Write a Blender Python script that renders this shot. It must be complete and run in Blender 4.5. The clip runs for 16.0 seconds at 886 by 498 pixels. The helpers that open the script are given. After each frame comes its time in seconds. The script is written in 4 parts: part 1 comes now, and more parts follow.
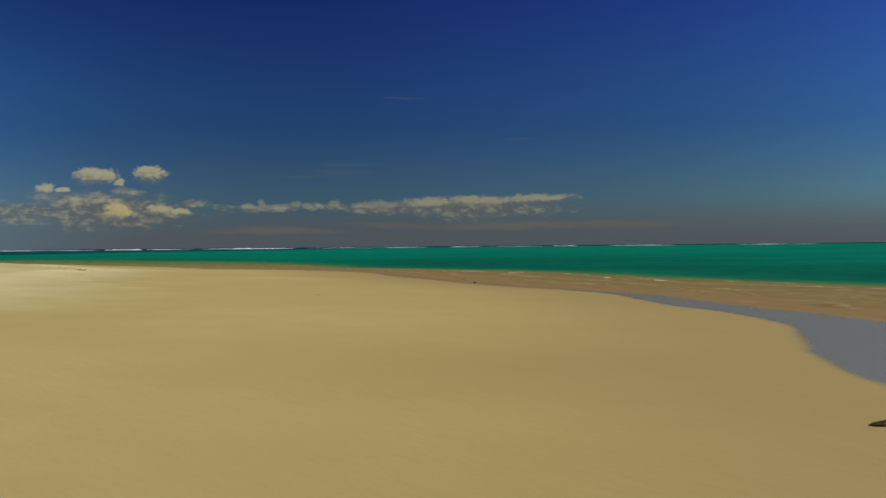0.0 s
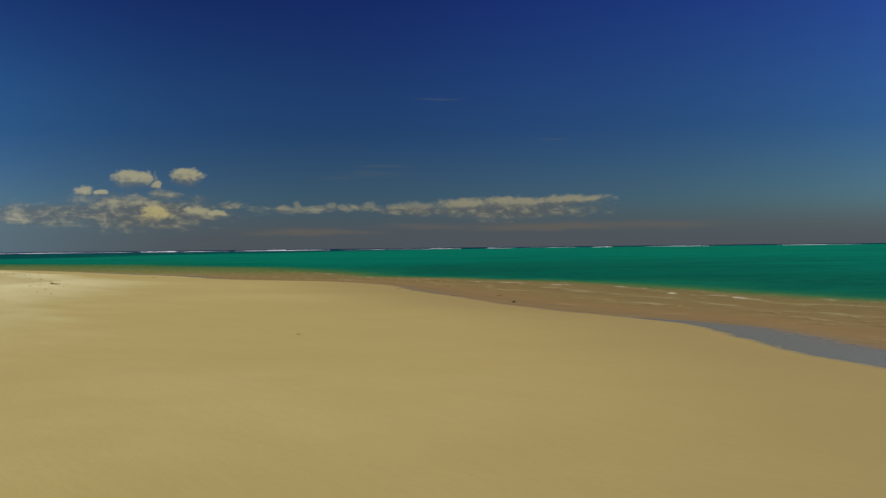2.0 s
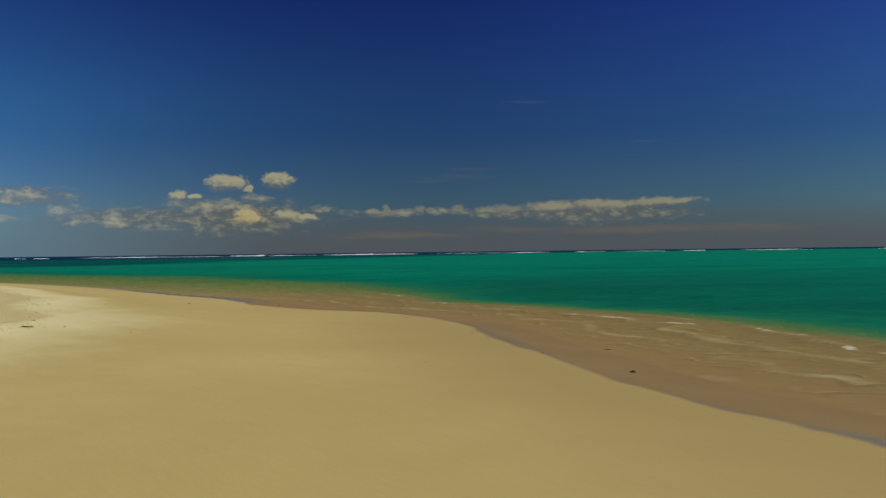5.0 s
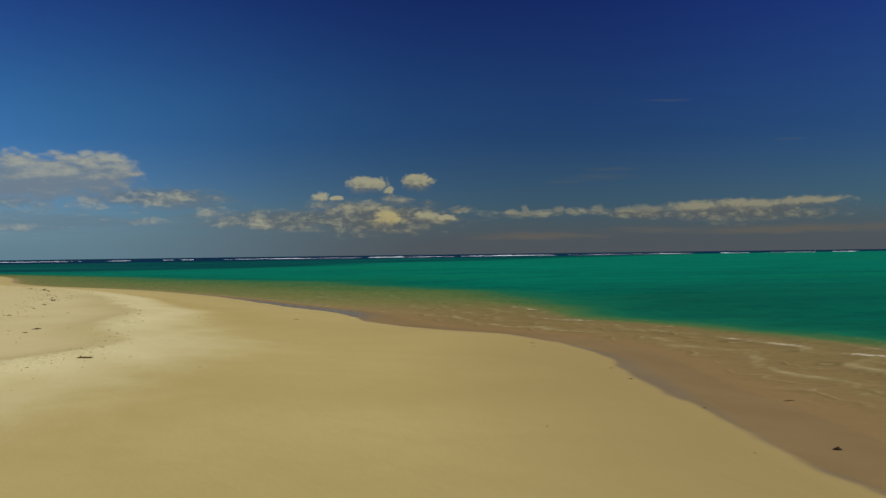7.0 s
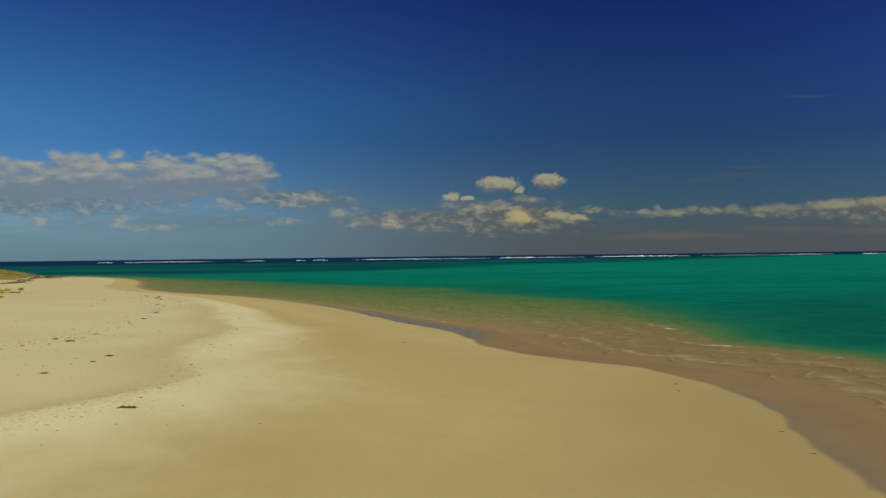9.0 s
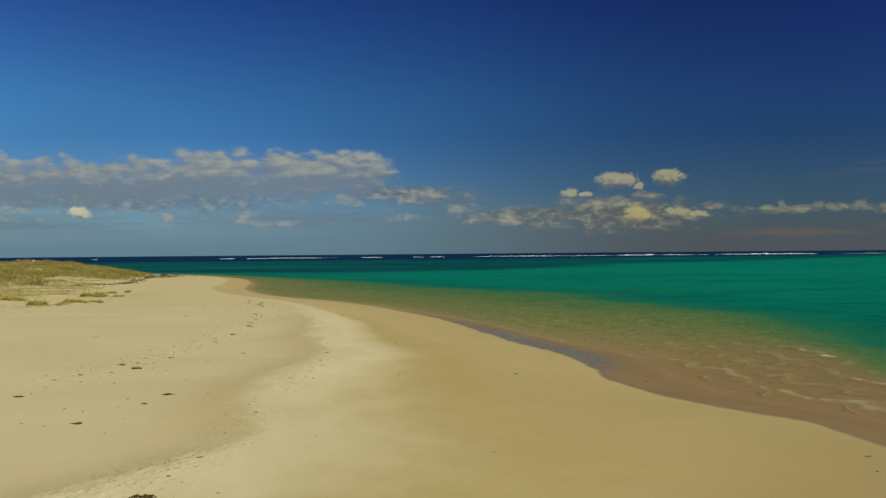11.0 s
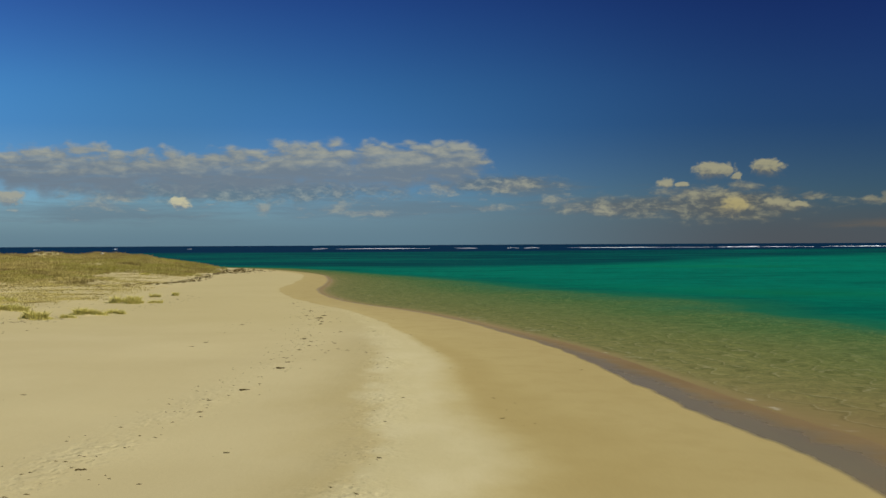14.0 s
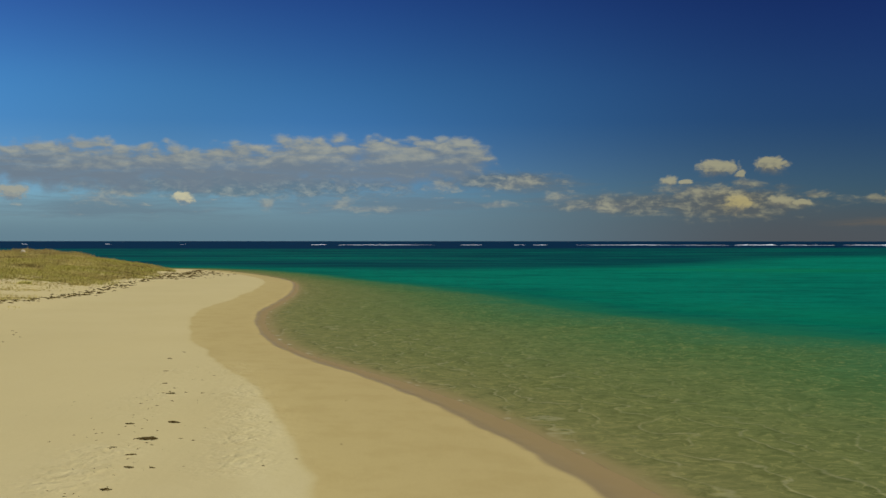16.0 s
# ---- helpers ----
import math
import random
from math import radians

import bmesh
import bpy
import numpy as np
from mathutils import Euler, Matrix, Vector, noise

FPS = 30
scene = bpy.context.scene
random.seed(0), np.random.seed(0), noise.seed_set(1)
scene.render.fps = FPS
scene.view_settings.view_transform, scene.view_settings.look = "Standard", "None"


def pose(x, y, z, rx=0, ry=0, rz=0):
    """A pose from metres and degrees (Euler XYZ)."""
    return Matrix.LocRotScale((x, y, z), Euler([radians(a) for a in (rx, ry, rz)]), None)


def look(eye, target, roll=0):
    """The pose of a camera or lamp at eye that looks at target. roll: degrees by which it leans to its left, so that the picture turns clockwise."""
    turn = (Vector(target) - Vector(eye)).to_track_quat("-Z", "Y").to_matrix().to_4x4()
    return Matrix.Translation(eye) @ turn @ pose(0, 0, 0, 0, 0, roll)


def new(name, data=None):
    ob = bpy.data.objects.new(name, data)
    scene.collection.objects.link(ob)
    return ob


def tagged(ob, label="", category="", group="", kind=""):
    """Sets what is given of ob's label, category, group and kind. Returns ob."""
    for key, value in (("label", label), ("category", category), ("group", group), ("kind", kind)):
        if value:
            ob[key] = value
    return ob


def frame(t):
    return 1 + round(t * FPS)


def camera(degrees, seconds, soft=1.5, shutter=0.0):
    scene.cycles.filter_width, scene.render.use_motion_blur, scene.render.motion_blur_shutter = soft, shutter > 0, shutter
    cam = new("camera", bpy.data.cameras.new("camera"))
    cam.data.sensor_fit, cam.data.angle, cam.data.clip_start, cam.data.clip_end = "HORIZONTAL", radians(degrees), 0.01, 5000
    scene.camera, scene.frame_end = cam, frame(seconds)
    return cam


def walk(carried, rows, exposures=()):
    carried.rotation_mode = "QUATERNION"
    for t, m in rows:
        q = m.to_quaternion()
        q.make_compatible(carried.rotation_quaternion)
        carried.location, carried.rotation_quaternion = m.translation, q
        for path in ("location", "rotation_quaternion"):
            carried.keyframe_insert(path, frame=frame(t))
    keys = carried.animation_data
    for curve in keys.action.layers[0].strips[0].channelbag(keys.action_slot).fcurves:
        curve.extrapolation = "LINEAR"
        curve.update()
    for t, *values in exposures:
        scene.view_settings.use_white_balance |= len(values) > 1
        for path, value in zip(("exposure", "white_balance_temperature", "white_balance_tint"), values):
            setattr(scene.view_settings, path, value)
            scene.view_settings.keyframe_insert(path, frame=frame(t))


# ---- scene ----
cam = camera(40.94, 16.0)

# seconds, x, y, z, yaw, pitch, roll of the drone's camera
PATH = (
    (0.0, -21.99, -62.81, 1.617, -29.09, -0.16, -0.52),
    (0.5, -20.63, -60.47, 1.719, -28.85, -0.16, -0.58),
    (1.0, -19.22, -57.83, 1.800, -28.50, -0.13, -0.62),
    (1.5, -17.79, -55.35, 1.910, -27.98, -0.12, -0.63),
    (2.0, -16.36, -52.95, 2.051, -27.40, -0.09, -0.64),
    (2.5, -14.99, -50.60, 2.239, -26.91, -0.05, -0.64),
    (3.0, -13.70, -48.42, 2.470, -26.28, -0.03, -0.66),
    (3.5, -12.40, -45.86, 2.690, -25.58, -0.00, -0.69),
    (6.0, -6.91, -34.69, 3.609, -20.32, 0.16, -0.71),
    (6.5, -5.98, -32.67, 3.756, -18.38, 0.19, -0.74),
    (7.0, -5.09, -30.54, 3.870, -16.44, 0.22, -0.74),
    (7.5, -4.30, -28.40, 4.020, -14.59, 0.25, -0.72),
    (8.0, -3.58, -26.33, 4.227, -13.03, 0.28, -0.72),
    (8.5, -2.90, -24.33, 4.470, -11.59, 0.29, -0.70),
    (9.0, -2.34, -22.23, 4.700, -10.14, 0.29, -0.69),
    (11.5, -0.49, -10.43, 5.986, -3.06, 0.13, -0.46),
    (12.0, -0.31, -7.84, 6.266, -1.66, 0.09, -0.44),
    (12.5, -0.11, -4.56, 6.521, -0.46, -0.05, -0.42),
    (13.0, 0.00, 0.00, 6.690, 0.05, -0.17, -0.39),
    (13.5, -0.08, 6.99, 6.610, 0.03, -0.22, -0.34),
    (14.0, -0.06, 18.18, 6.530, 0.05, -0.28, -0.30),
    (14.5, -0.08, 31.95, 6.537, 0.09, -0.33, -0.21),
    (15.0, -0.27, 47.80, 6.636, 0.13, -0.36, -0.11),
    (15.5, -0.55, 64.60, 6.730, 0.17, -0.41, -0.03),
    (16.0, -1.00, 82.00, 6.690, 0.20, -0.46, 0.02),
)
walk(cam, [(t, pose(x, y, z, 90 + pitch, 0, yaw) @ pose(0, 0, 0, 0, 0, roll))
           for t, x, y, z, yaw, pitch, roll in PATH])

# ---------------------------------------------------------------- light
SUN_YAW, SUN_EL = -120.5, 42.0          # yaw to the left of +y, degrees
SUN_WAY = Vector((-math.sin(radians(SUN_YAW)) * math.cos(radians(SUN_EL)),
                  math.cos(radians(SUN_YAW)) * math.cos(radians(SUN_EL)),
                  math.sin(radians(SUN_EL))))
sun = new("sun", bpy.data.lights.new("sun", "SUN"))
sun.data.energy, sun.data.angle, sun.data.color = 3.6, radians(0.53), (1.0, 0.95, 0.83)
sun.matrix_world = look(SUN_WAY * 100, (0, 0, 0))


class Nodes:
    """A short way to write shader nodes; numbers and sockets may stand for each other."""

    def __init__(self, tree):
        self.tree = tree
        tree.nodes.clear()

    def put(self, socket, value):
        if isinstance(value, bpy.types.NodeSocket):
            self.tree.links.new(value, socket)
        elif value is not None:
            if socket.type == "RGBA" and len(value) == 3:
                value = (*value, 1)
            socket.default_value = value

    def node(self, kind, out=0, settings=None, **inputs):
        n = self.tree.nodes.new(kind)
        if settings and "attribute_name" in settings:
            n.attribute_name = settings["attribute_name"]
        if settings and "feature" in settings:
            n.feature = settings["feature"]
        for key, value in inputs.items():
            self.put(n.inputs[key.replace("_", " ")], value)
        return n.outputs[out]

    def math(self, op, a, b=None, clamp=False):
        n = self.tree.nodes.new("ShaderNodeMath")
        n.operation, n.use_clamp = op, clamp
        self.put(n.inputs[0], a)
        self.put(n.inputs[1], b)
        return n.outputs[0]

    def add(self, a, b): return self.math("ADD", a, b)
    def sub(self, a, b): return self.math("SUBTRACT", a, b)
    def mul(self, a, b): return self.math("MULTIPLY", a, b)

    def vec(self, op, a, b=None):
        n = self.tree.nodes.new("ShaderNodeVectorMath")
        n.operation = op
        self.put(n.inputs[0], a)
        self.put(n.inputs[1], b)
        return n.outputs["Value"] if op in ("LENGTH", "DOT_PRODUCT", "DISTANCE") else n.outputs[0]

    def step(self, x, low, high, a=0.0, b=1.0):
        """Smoothly from a at low to b at high."""
        n = self.tree.nodes.new("ShaderNodeMapRange")
        n.interpolation_type = "SMOOTHSTEP"
        for i, v in enumerate((x, low, high, a, b)):
            self.put(n.inputs[i], v)
        return n.outputs[0]

    def mix(self, fac, a, b, how="MIX"):
        n = self.tree.nodes.new("ShaderNodeMix")
        n.data_type, n.blend_type = "RGBA", how
        self.put(n.inputs[0], fac)
        self.put(n.inputs[6], a)
        self.put(n.inputs[7], b)
        return n.outputs[2]

    def ramp(self, x, stops, how="LINEAR"):
        n = self.tree.nodes.new("ShaderNodeValToRGB")
        n.color_ramp.interpolation = how
        while len(n.color_ramp.elements) < len(stops):
            n.color_ramp.elements.new(0.5)
        for e, (at, c) in zip(n.color_ramp.elements, stops):
            e.position, e.color = at, (*c, 1) if len(c) == 3 else c
        self.put(n.inputs[0], x)
        return n.outputs[0]

    def noise(self, where, scale, detail=4.0, rough=0.55, distortion=0.0):
        return self.node("ShaderNodeTexNoise", 0, None, Vector=where, Scale=scale, Detail=detail,
                         Roughness=rough, Distortion=distortion)

    def attribute(self, name):
        return self.node("ShaderNodeAttribute", 2, {"attribute_name": name})

    def place(self):
        return self.node("ShaderNodeNewGeometry", 0)

    def stretch(self, where, x, y, z):
        return self.vec("MULTIPLY", where, (x, y, z))

    def bump(self, height, strength, distance):
        return self.node("ShaderNodeBump", 0, None, Strength=strength, Distance=distance, Height=height)


# ---------------------------------------------------------------- sky
# clouds as yaw, elevation, half width, half height in degrees
BANK = ((25.0, 3.3, 8.5, 1.5), (18.1, 3.4, 5.5, 1.35), (15.3, 3.3, 3.8, 1.25), (12.3, 3.4, 4.4, 1.25), (9.3, 3.4, 3.8, 1.25), (6.2, 3.70, 4.3, 1.38), (2.6, 3.65, 4.0, 1.4),
        (-0.2, 3.75, 2.5, 1.25))
PUFFS = ((12.46, 1.92, 0.60, 0.48), (20.2, 2.1, 0.9, 0.5), (-12.80, 3.34, 1.05, 0.54), (-13.75, 3.02, 0.36, 0.26), (-15.31, 3.42, 0.95, 0.52), (-10.6, 2.75, 0.50, 0.32),
         (-11.4, 2.70, 0.40, 0.20), (-13.72, 1.62, 0.85, 0.62), (-15.7, 1.78, 0.75, 0.42), (-16.6, 1.66, 0.70, 0.26), (-19.7, 1.95, 0.40, 0.22), (-20.4, 2.02, 0.30, 0.34),
         (-21.9, 1.97, 0.45, 0.30), (-22.5, 1.93, 0.5, 0.20), (-23.9, 2.10, 0.35, 0.22), (-26.0, 1.98, 1.5, 0.28), (-28.4, 2.02, 1.9, 0.36), (-31.0, 2.12, 2.6, 0.36), (-33.7, 2.22, 2.3, 0.32))
THIN = ((16.0, 1.95, 1.8, 0.45), (8.7, 1.72, 0.5, 0.38), (5.1, 1.62, 0.9, 0.42), (4.0, 1.45, 2.2, 0.22), (-3.3, 2.75, 2.4, 0.40), (0.2, 2.55, 1.2, 0.30),
        (-2.4, 1.7, 1.4, 0.25), (-5.6, 2.0, 1.2, 0.35), (-7.6, 1.6, 2.2, 0.32), (-12.0, 2.3, 2.8, 0.40), (-14.2, 2.6, 1.0, 0.30), (-17.3, 2.1, 1.0, 0.25), (-20.6, 1.86, 2.6, 0.24), (-23.5, 1.95, 2.0, 0.2))
GREY = ((10.0, 2.55, 11.0, 0.75), (-2.5, 2.85, 4.0, 0.55), (-30.8, 1.86, 5.2, 0.62), (-26.2, 1.82, 2.2, 0.34), (-13.2, 1.72, 4.8, 0.95), (-9.0, 1.7, 4.0, 0.6))
WISPS = ((-24.1, 3.58, 2.0, 0.24), (-24.6, 3.95, 1.5, 0.12), (-27.2, 7.1, 1.5, 0.07), (-32.9, 5.1, 0.9, 0.07), (-22.5, 3.35, 1.5, 0.12),
         (-20.9, 0.78, 5.2, 0.26), (-33.0, 0.98, 11.0, 0.34), (3.0, 1.7, 9.0, 0.8), (-4.4, 2.6, 3.2, 0.7), (-7.0, 1.7, 6.0, 0.8), (16.0, 1.5, 9.0, 0.8),
         (-12.5, 1.85, 5.4, 1.15), (-30.0, 1.70, 5.6, 0.5))


def build_sky():
    world = bpy.data.worlds.new("sky")
    scene.world, world.use_nodes = world, True
    n = Nodes(world.node_tree)
    way = n.node("ShaderNodeTexCoord", 0)
    xyz = n.tree.nodes.new("ShaderNodeSeparateXYZ")
    n.put(xyz.inputs[0], way)
    yaw = n.mul(n.math("ARCTAN2", n.mul(xyz.outputs[0], -1.0), xyz.outputs[1]), 57.2958)
    el = n.mul(n.math("ARCSINE", xyz.outputs[2]), 57.2958)
    at = n.node("ShaderNodeCombineXYZ", 0, None, X=yaw, Y=el)
    sky = n.tree.nodes.new("ShaderNodeTexSky")
    sky.sky_type, sky.sun_disc = "NISHITA", False
    sky.sun_elevation, sky.sun_rotation = radians(SUN_EL), radians(-SUN_YAW)
    sky.altitude, sky.air_density, sky.dust_density, sky.ozone_density = 0, 1.0, 0.6, 2.0
    # a polarising filter darkens the sky at right angles to the sun
    cosine = n.vec("DOT_PRODUCT", way, tuple(SUN_WAY))
    across = n.sub(1.0, n.mul(cosine, cosine))
    filtered = n.step(across, 0.70, 1.0, 1.0, 0.30)
    filtered.node.interpolation_type = "LINEAR"
    deep = n.ramp(n.math("DIVIDE", el, 16.0, True),
                  ((0.0, (0.050, 0.074, 0.108)), (0.12, (0.036, 0.068, 0.112)), (0.35, (0.0172, 0.042, 0.100)), (0.75, (0.0118, 0.0235, 0.086))))
    base = n.mix(1.0, sky.outputs[0], deep, "MULTIPLY")
    base = n.mix(1.0, base, n.mix(n.mul(n.step(yaw, -26.0, 4.0), n.step(el, 3.0, 8.0)), (1.0, 0.98, 1.0), (1.0, 1.20, 0.91)), "MULTIPLY")
    base = n.mix(1.0, base, n.mix(n.step(yaw, -46.0, -28.0), (0.98, 1.0, 0.90), (1.0, 1.0, 1.0)), "MULTIPLY")
    base = n.mix(1.0, base, n.mix(n.step(yaw, 3.0, 14.0), (1.0, 1.0, 1.0), (1.02, 0.98, 0.90)), "MULTIPLY")
    base = n.vec("SCALE", base)
    low_sky = n.add(n.step(yaw, -33.0, -19.0, 1.0, 0.86), n.add(n.step(yaw, -15.0, 4.0, 0.0, 0.22), n.step(yaw, 6.0, 15.0, 0.0, -0.17)))
    high_sky = n.add(n.step(yaw, -32.0, -22.0, 1.06, 0.97), n.step(yaw, -17.0, -2.0, 0.0, 0.16))
    upward = n.step(el, 4.0, 8.0)
    even = n.add(n.mul(low_sky, n.sub(1.0, upward)), n.mul(high_sky, upward))
    n.put(base.node.inputs["Scale"], n.mul(filtered, even))

    def field(clouds, at, heights=False):
        best = rise = None
        for a, b, w, h in clouds:
            off = n.vec("MULTIPLY", n.vec("SUBTRACT", at, (a, b, 0)), (1 / w, 1 / h, 0))
            d = n.sub(1.0, n.vec("LENGTH", off))
            if heights:
                up = n.tree.nodes.new("ShaderNodeSeparateXYZ")
                n.put(up.inputs[0], off)
                nearer = 1.0 if best is None else n.math("GREATER_THAN", d, best)
                rise = up.outputs[1] if rise is None else n.add(n.mul(up.outputs[1], nearer), n.mul(rise, n.sub(1.0, nearer)))
            best = d if best is None else n.math("MAXIMUM", best, d)
        return (best, rise) if heights else best

    def billow(where, sideways, upwards, detail):
        """Thickness of the bank and of the single clouds, at the given place or a little nearer the sun."""
        here = n.vec("ADD", where, (sideways, upwards, 0)) if sideways or upwards else where
        fluff = n.noise(n.stretch(here, 0.6, 1.2, 1), 1.2, detail, 0.55)
        curl = n.noise(n.stretch(here, 1.0, 1.3, 1), 3.2, detail, 0.62)
        knob = n.node("ShaderNodeTexVoronoi", 0, {"feature": "SMOOTH_F1"}, Vector=n.stretch(here, 1.0, 1.2, 0), Scale=3.4, Smoothness=0.25)
        lumps = n.node("ShaderNodeTexVoronoi", 0, {"feature": "SMOOTH_F1"}, Vector=n.stretch(here, 0.8, 1.2, 0), Scale=1.7, Smoothness=0.3)
        heap = n.add(n.mul(n.sub(curl, 0.5), 0.62), n.mul(n.sub(0.36, knob), 0.36))
        mass = n.add(n.mul(n.sub(fluff, 0.5), 0.95), n.mul(n.sub(0.36, lumps), 0.30))
        return n.add(field(BANK, here), mass), n.add(field(PUFFS, here), heap)

    # bend the simple outlines, so that no two clouds are alike
    swirl = n.node("ShaderNodeTexNoise", 1, None, Vector=n.stretch(at, 0.7, 1.4, 1), Scale=0.9, Detail=3.0)
    at = n.vec("ADD", at, n.vec("MULTIPLY", n.vec("SUBTRACT", swirl, (0.5, 0.5, 0.5)), (1.0, 0.30, 0)))
    bank, puff = billow(at, 0, 0, 6)
    bank_sun, _ = billow(at, -0.16, 0.26, 4)
    _, puff_near = billow(at, -0.08, 0.22, 4)
    streak = n.noise(n.stretch(at, 0.25, 3.2, 1), 1.3, 5, 0.6)
    rolls = n.noise(n.stretch(at, 0.65, 1.7, 1), 1.7, 6, 0.60)
    bank_lit = n.step(n.add(n.add(n.mul(n.sub(bank, bank_sun), 1.1), n.mul(n.sub(rolls, 0.5), 1.7)), n.mul(n.sub(el, 3.85), 0.26)), -0.25, 0.98)
    _, rise = field(PUFFS, at, True)
    relief = n.add(n.mul(n.sub(puff, puff_near), 0.9), n.add(n.mul(rise, 0.50), n.add(n.mul(n.sub(rolls, 0.5), 0.8), n.mul(n.sub(n.noise(n.stretch(at, 1.0, 1.3, 1), 5.0, 4, 0.6), 0.5), 1.3))))
    puff_lit = n.mul(n.step(relief, -0.75, 0.60), n.step(yaw, -19.5, -17.5, 0.55, 0.92))
    bank_a = n.mul(n.step(bank, -0.06, n.step(bank_lit, 0.0, 0.6, 0.55, 0.30)), n.step(streak, 0.25, 0.6, 0.80, 0.98))
    puff_a = n.mul(n.step(puff, -0.04, n.step(puff_lit, 0.1, 0.8, 0.90, 0.36)), n.mul(n.step(streak, 0.25, 0.6, 0.78, 0.98), n.math("MAXIMUM", n.step(yaw, -28.5, -26.0, 1.0, 0.55), n.step(yaw, -18.5, -17.0))))
    wisp_a = n.mul(n.step(n.add(field(WISPS, at), n.mul(n.sub(streak, 0.5), 1.5)), 0.0, 0.95), n.step(el, 2.6, 3.4, 0.66, 0.26))
    thin_a = n.mul(n.step(n.add(field(THIN, at), n.mul(n.sub(rolls, 0.5), 2.4)), -0.05, 0.9), 0.62)

    grey_a = n.mul(n.step(n.add(field(GREY, at), n.mul(n.sub(rolls, 0.5), 1.3)), -0.05, 0.65), 0.72)
    bits = n.noise(n.stretch(at, 0.55, 2.6, 1), 1.5, 5, 0.55)
    band = n.mul(n.mul(n.step(el, 0.9, 1.5), n.step(el, 2.0, 2.7, 1.0, 0.0)), n.step(yaw, -19.0, -14.0))
    bits_a = n.mul(n.mul(n.step(bits, 0.54, 0.76), band), 0.55)
    warm = n.step(yaw, -17.0, 3.0)
    lit = n.mix(warm, (0.345, 0.325, 0.205), (0.355, 0.365, 0.305))
    golden = n.math("MAXIMUM", n.step(n.vec("LENGTH", n.vec("MULTIPLY", n.vec("SUBTRACT", at, (-13.7, 1.6, 0)), (0.8, 1.6, 0))), 0.3, 1.3, 1.0, 0.0), 0.0)
    lit = n.mix(golden, lit, (0.43, 0.365, 0.17))
    bright = n.step(n.vec("LENGTH", n.vec("MULTIPLY", n.vec("SUBTRACT", at, (12.46, 1.92, 0)), (1.2, 1.6, 0))), 0.4, 1.3, 1.0, 0.0)
    lit = n.mix(bright, lit, (0.60, 0.56, 0.36))
    shade = n.mix(warm, (0.122, 0.125, 0.118), (0.156, 0.205, 0.256))
    haze = n.mix(warm, n.mix(n.step(el, 0.95, 1.4), n.mix(n.step(yaw, -18.5, -16.0), (0.128, 0.112, 0.093), (0.078, 0.094, 0.106)), (0.084, 0.104, 0.118)), (0.13, 0.190, 0.24))
    low = n.step(el, 0.0, 2.6, 0.85, 0.0)
    colour = n.mix(low, base, n.mix(warm, (0.079, 0.090, 0.103), (0.116, 0.208, 0.270)))
    colour = n.mix(wisp_a, colour, haze)
    colour = n.mix(bits_a, colour, n.mix(n.step(bits, 0.58, 0.75), shade, lit))
    crumb = n.noise(n.stretch(at, 0.8, 1.5, 1), 2.8, 6, 0.64)
    colour = n.mix(grey_a, colour, n.mix(n.step(n.add(n.mul(rolls, 0.4), n.mul(crumb, 0.6)), 0.44, 0.66, 0.0, 0.75), n.mix(warm, (0.096, 0.104, 0.104), (0.115, 0.155, 0.185)), lit))
    colour = n.mix(thin_a, colour, n.mix(n.step(n.add(n.mul(rolls, 0.5), n.mul(crumb, 0.5)), 0.42, 0.62, 0.15, 0.9), shade, lit))
    colour = n.mix(bank_a, colour, n.mix(bank_lit, shade, lit))
    colour = n.mix(puff_a, colour, n.mix(puff_lit, shade, lit))
    # the filtered view of the sky, and its full light over the rest of the dome
    over = n.step(el, 14.0, 32.0)
    full = n.mix(over, colour, n.mix(1.0, sky.outputs[0], (0.10, 0.10, 0.10), "MULTIPLY"))
    back = n.node("ShaderNodeBackground", 0, None, Color=full, Strength=1.0)
    out = n.tree.nodes.new("ShaderNodeOutputWorld")
    n.tree.links.new(back, out.inputs[0])


build_sky()

# ---------------------------------------------------------------- materials


def material(name):
    m = bpy.data.materials.new(name)
    m.use_nodes = True
    return m, Nodes(m.node_tree)


def finish(n, shader):
    out = n.tree.nodes.new("ShaderNodeOutputMaterial")
    n.tree.links.new(shader, out.inputs[0])


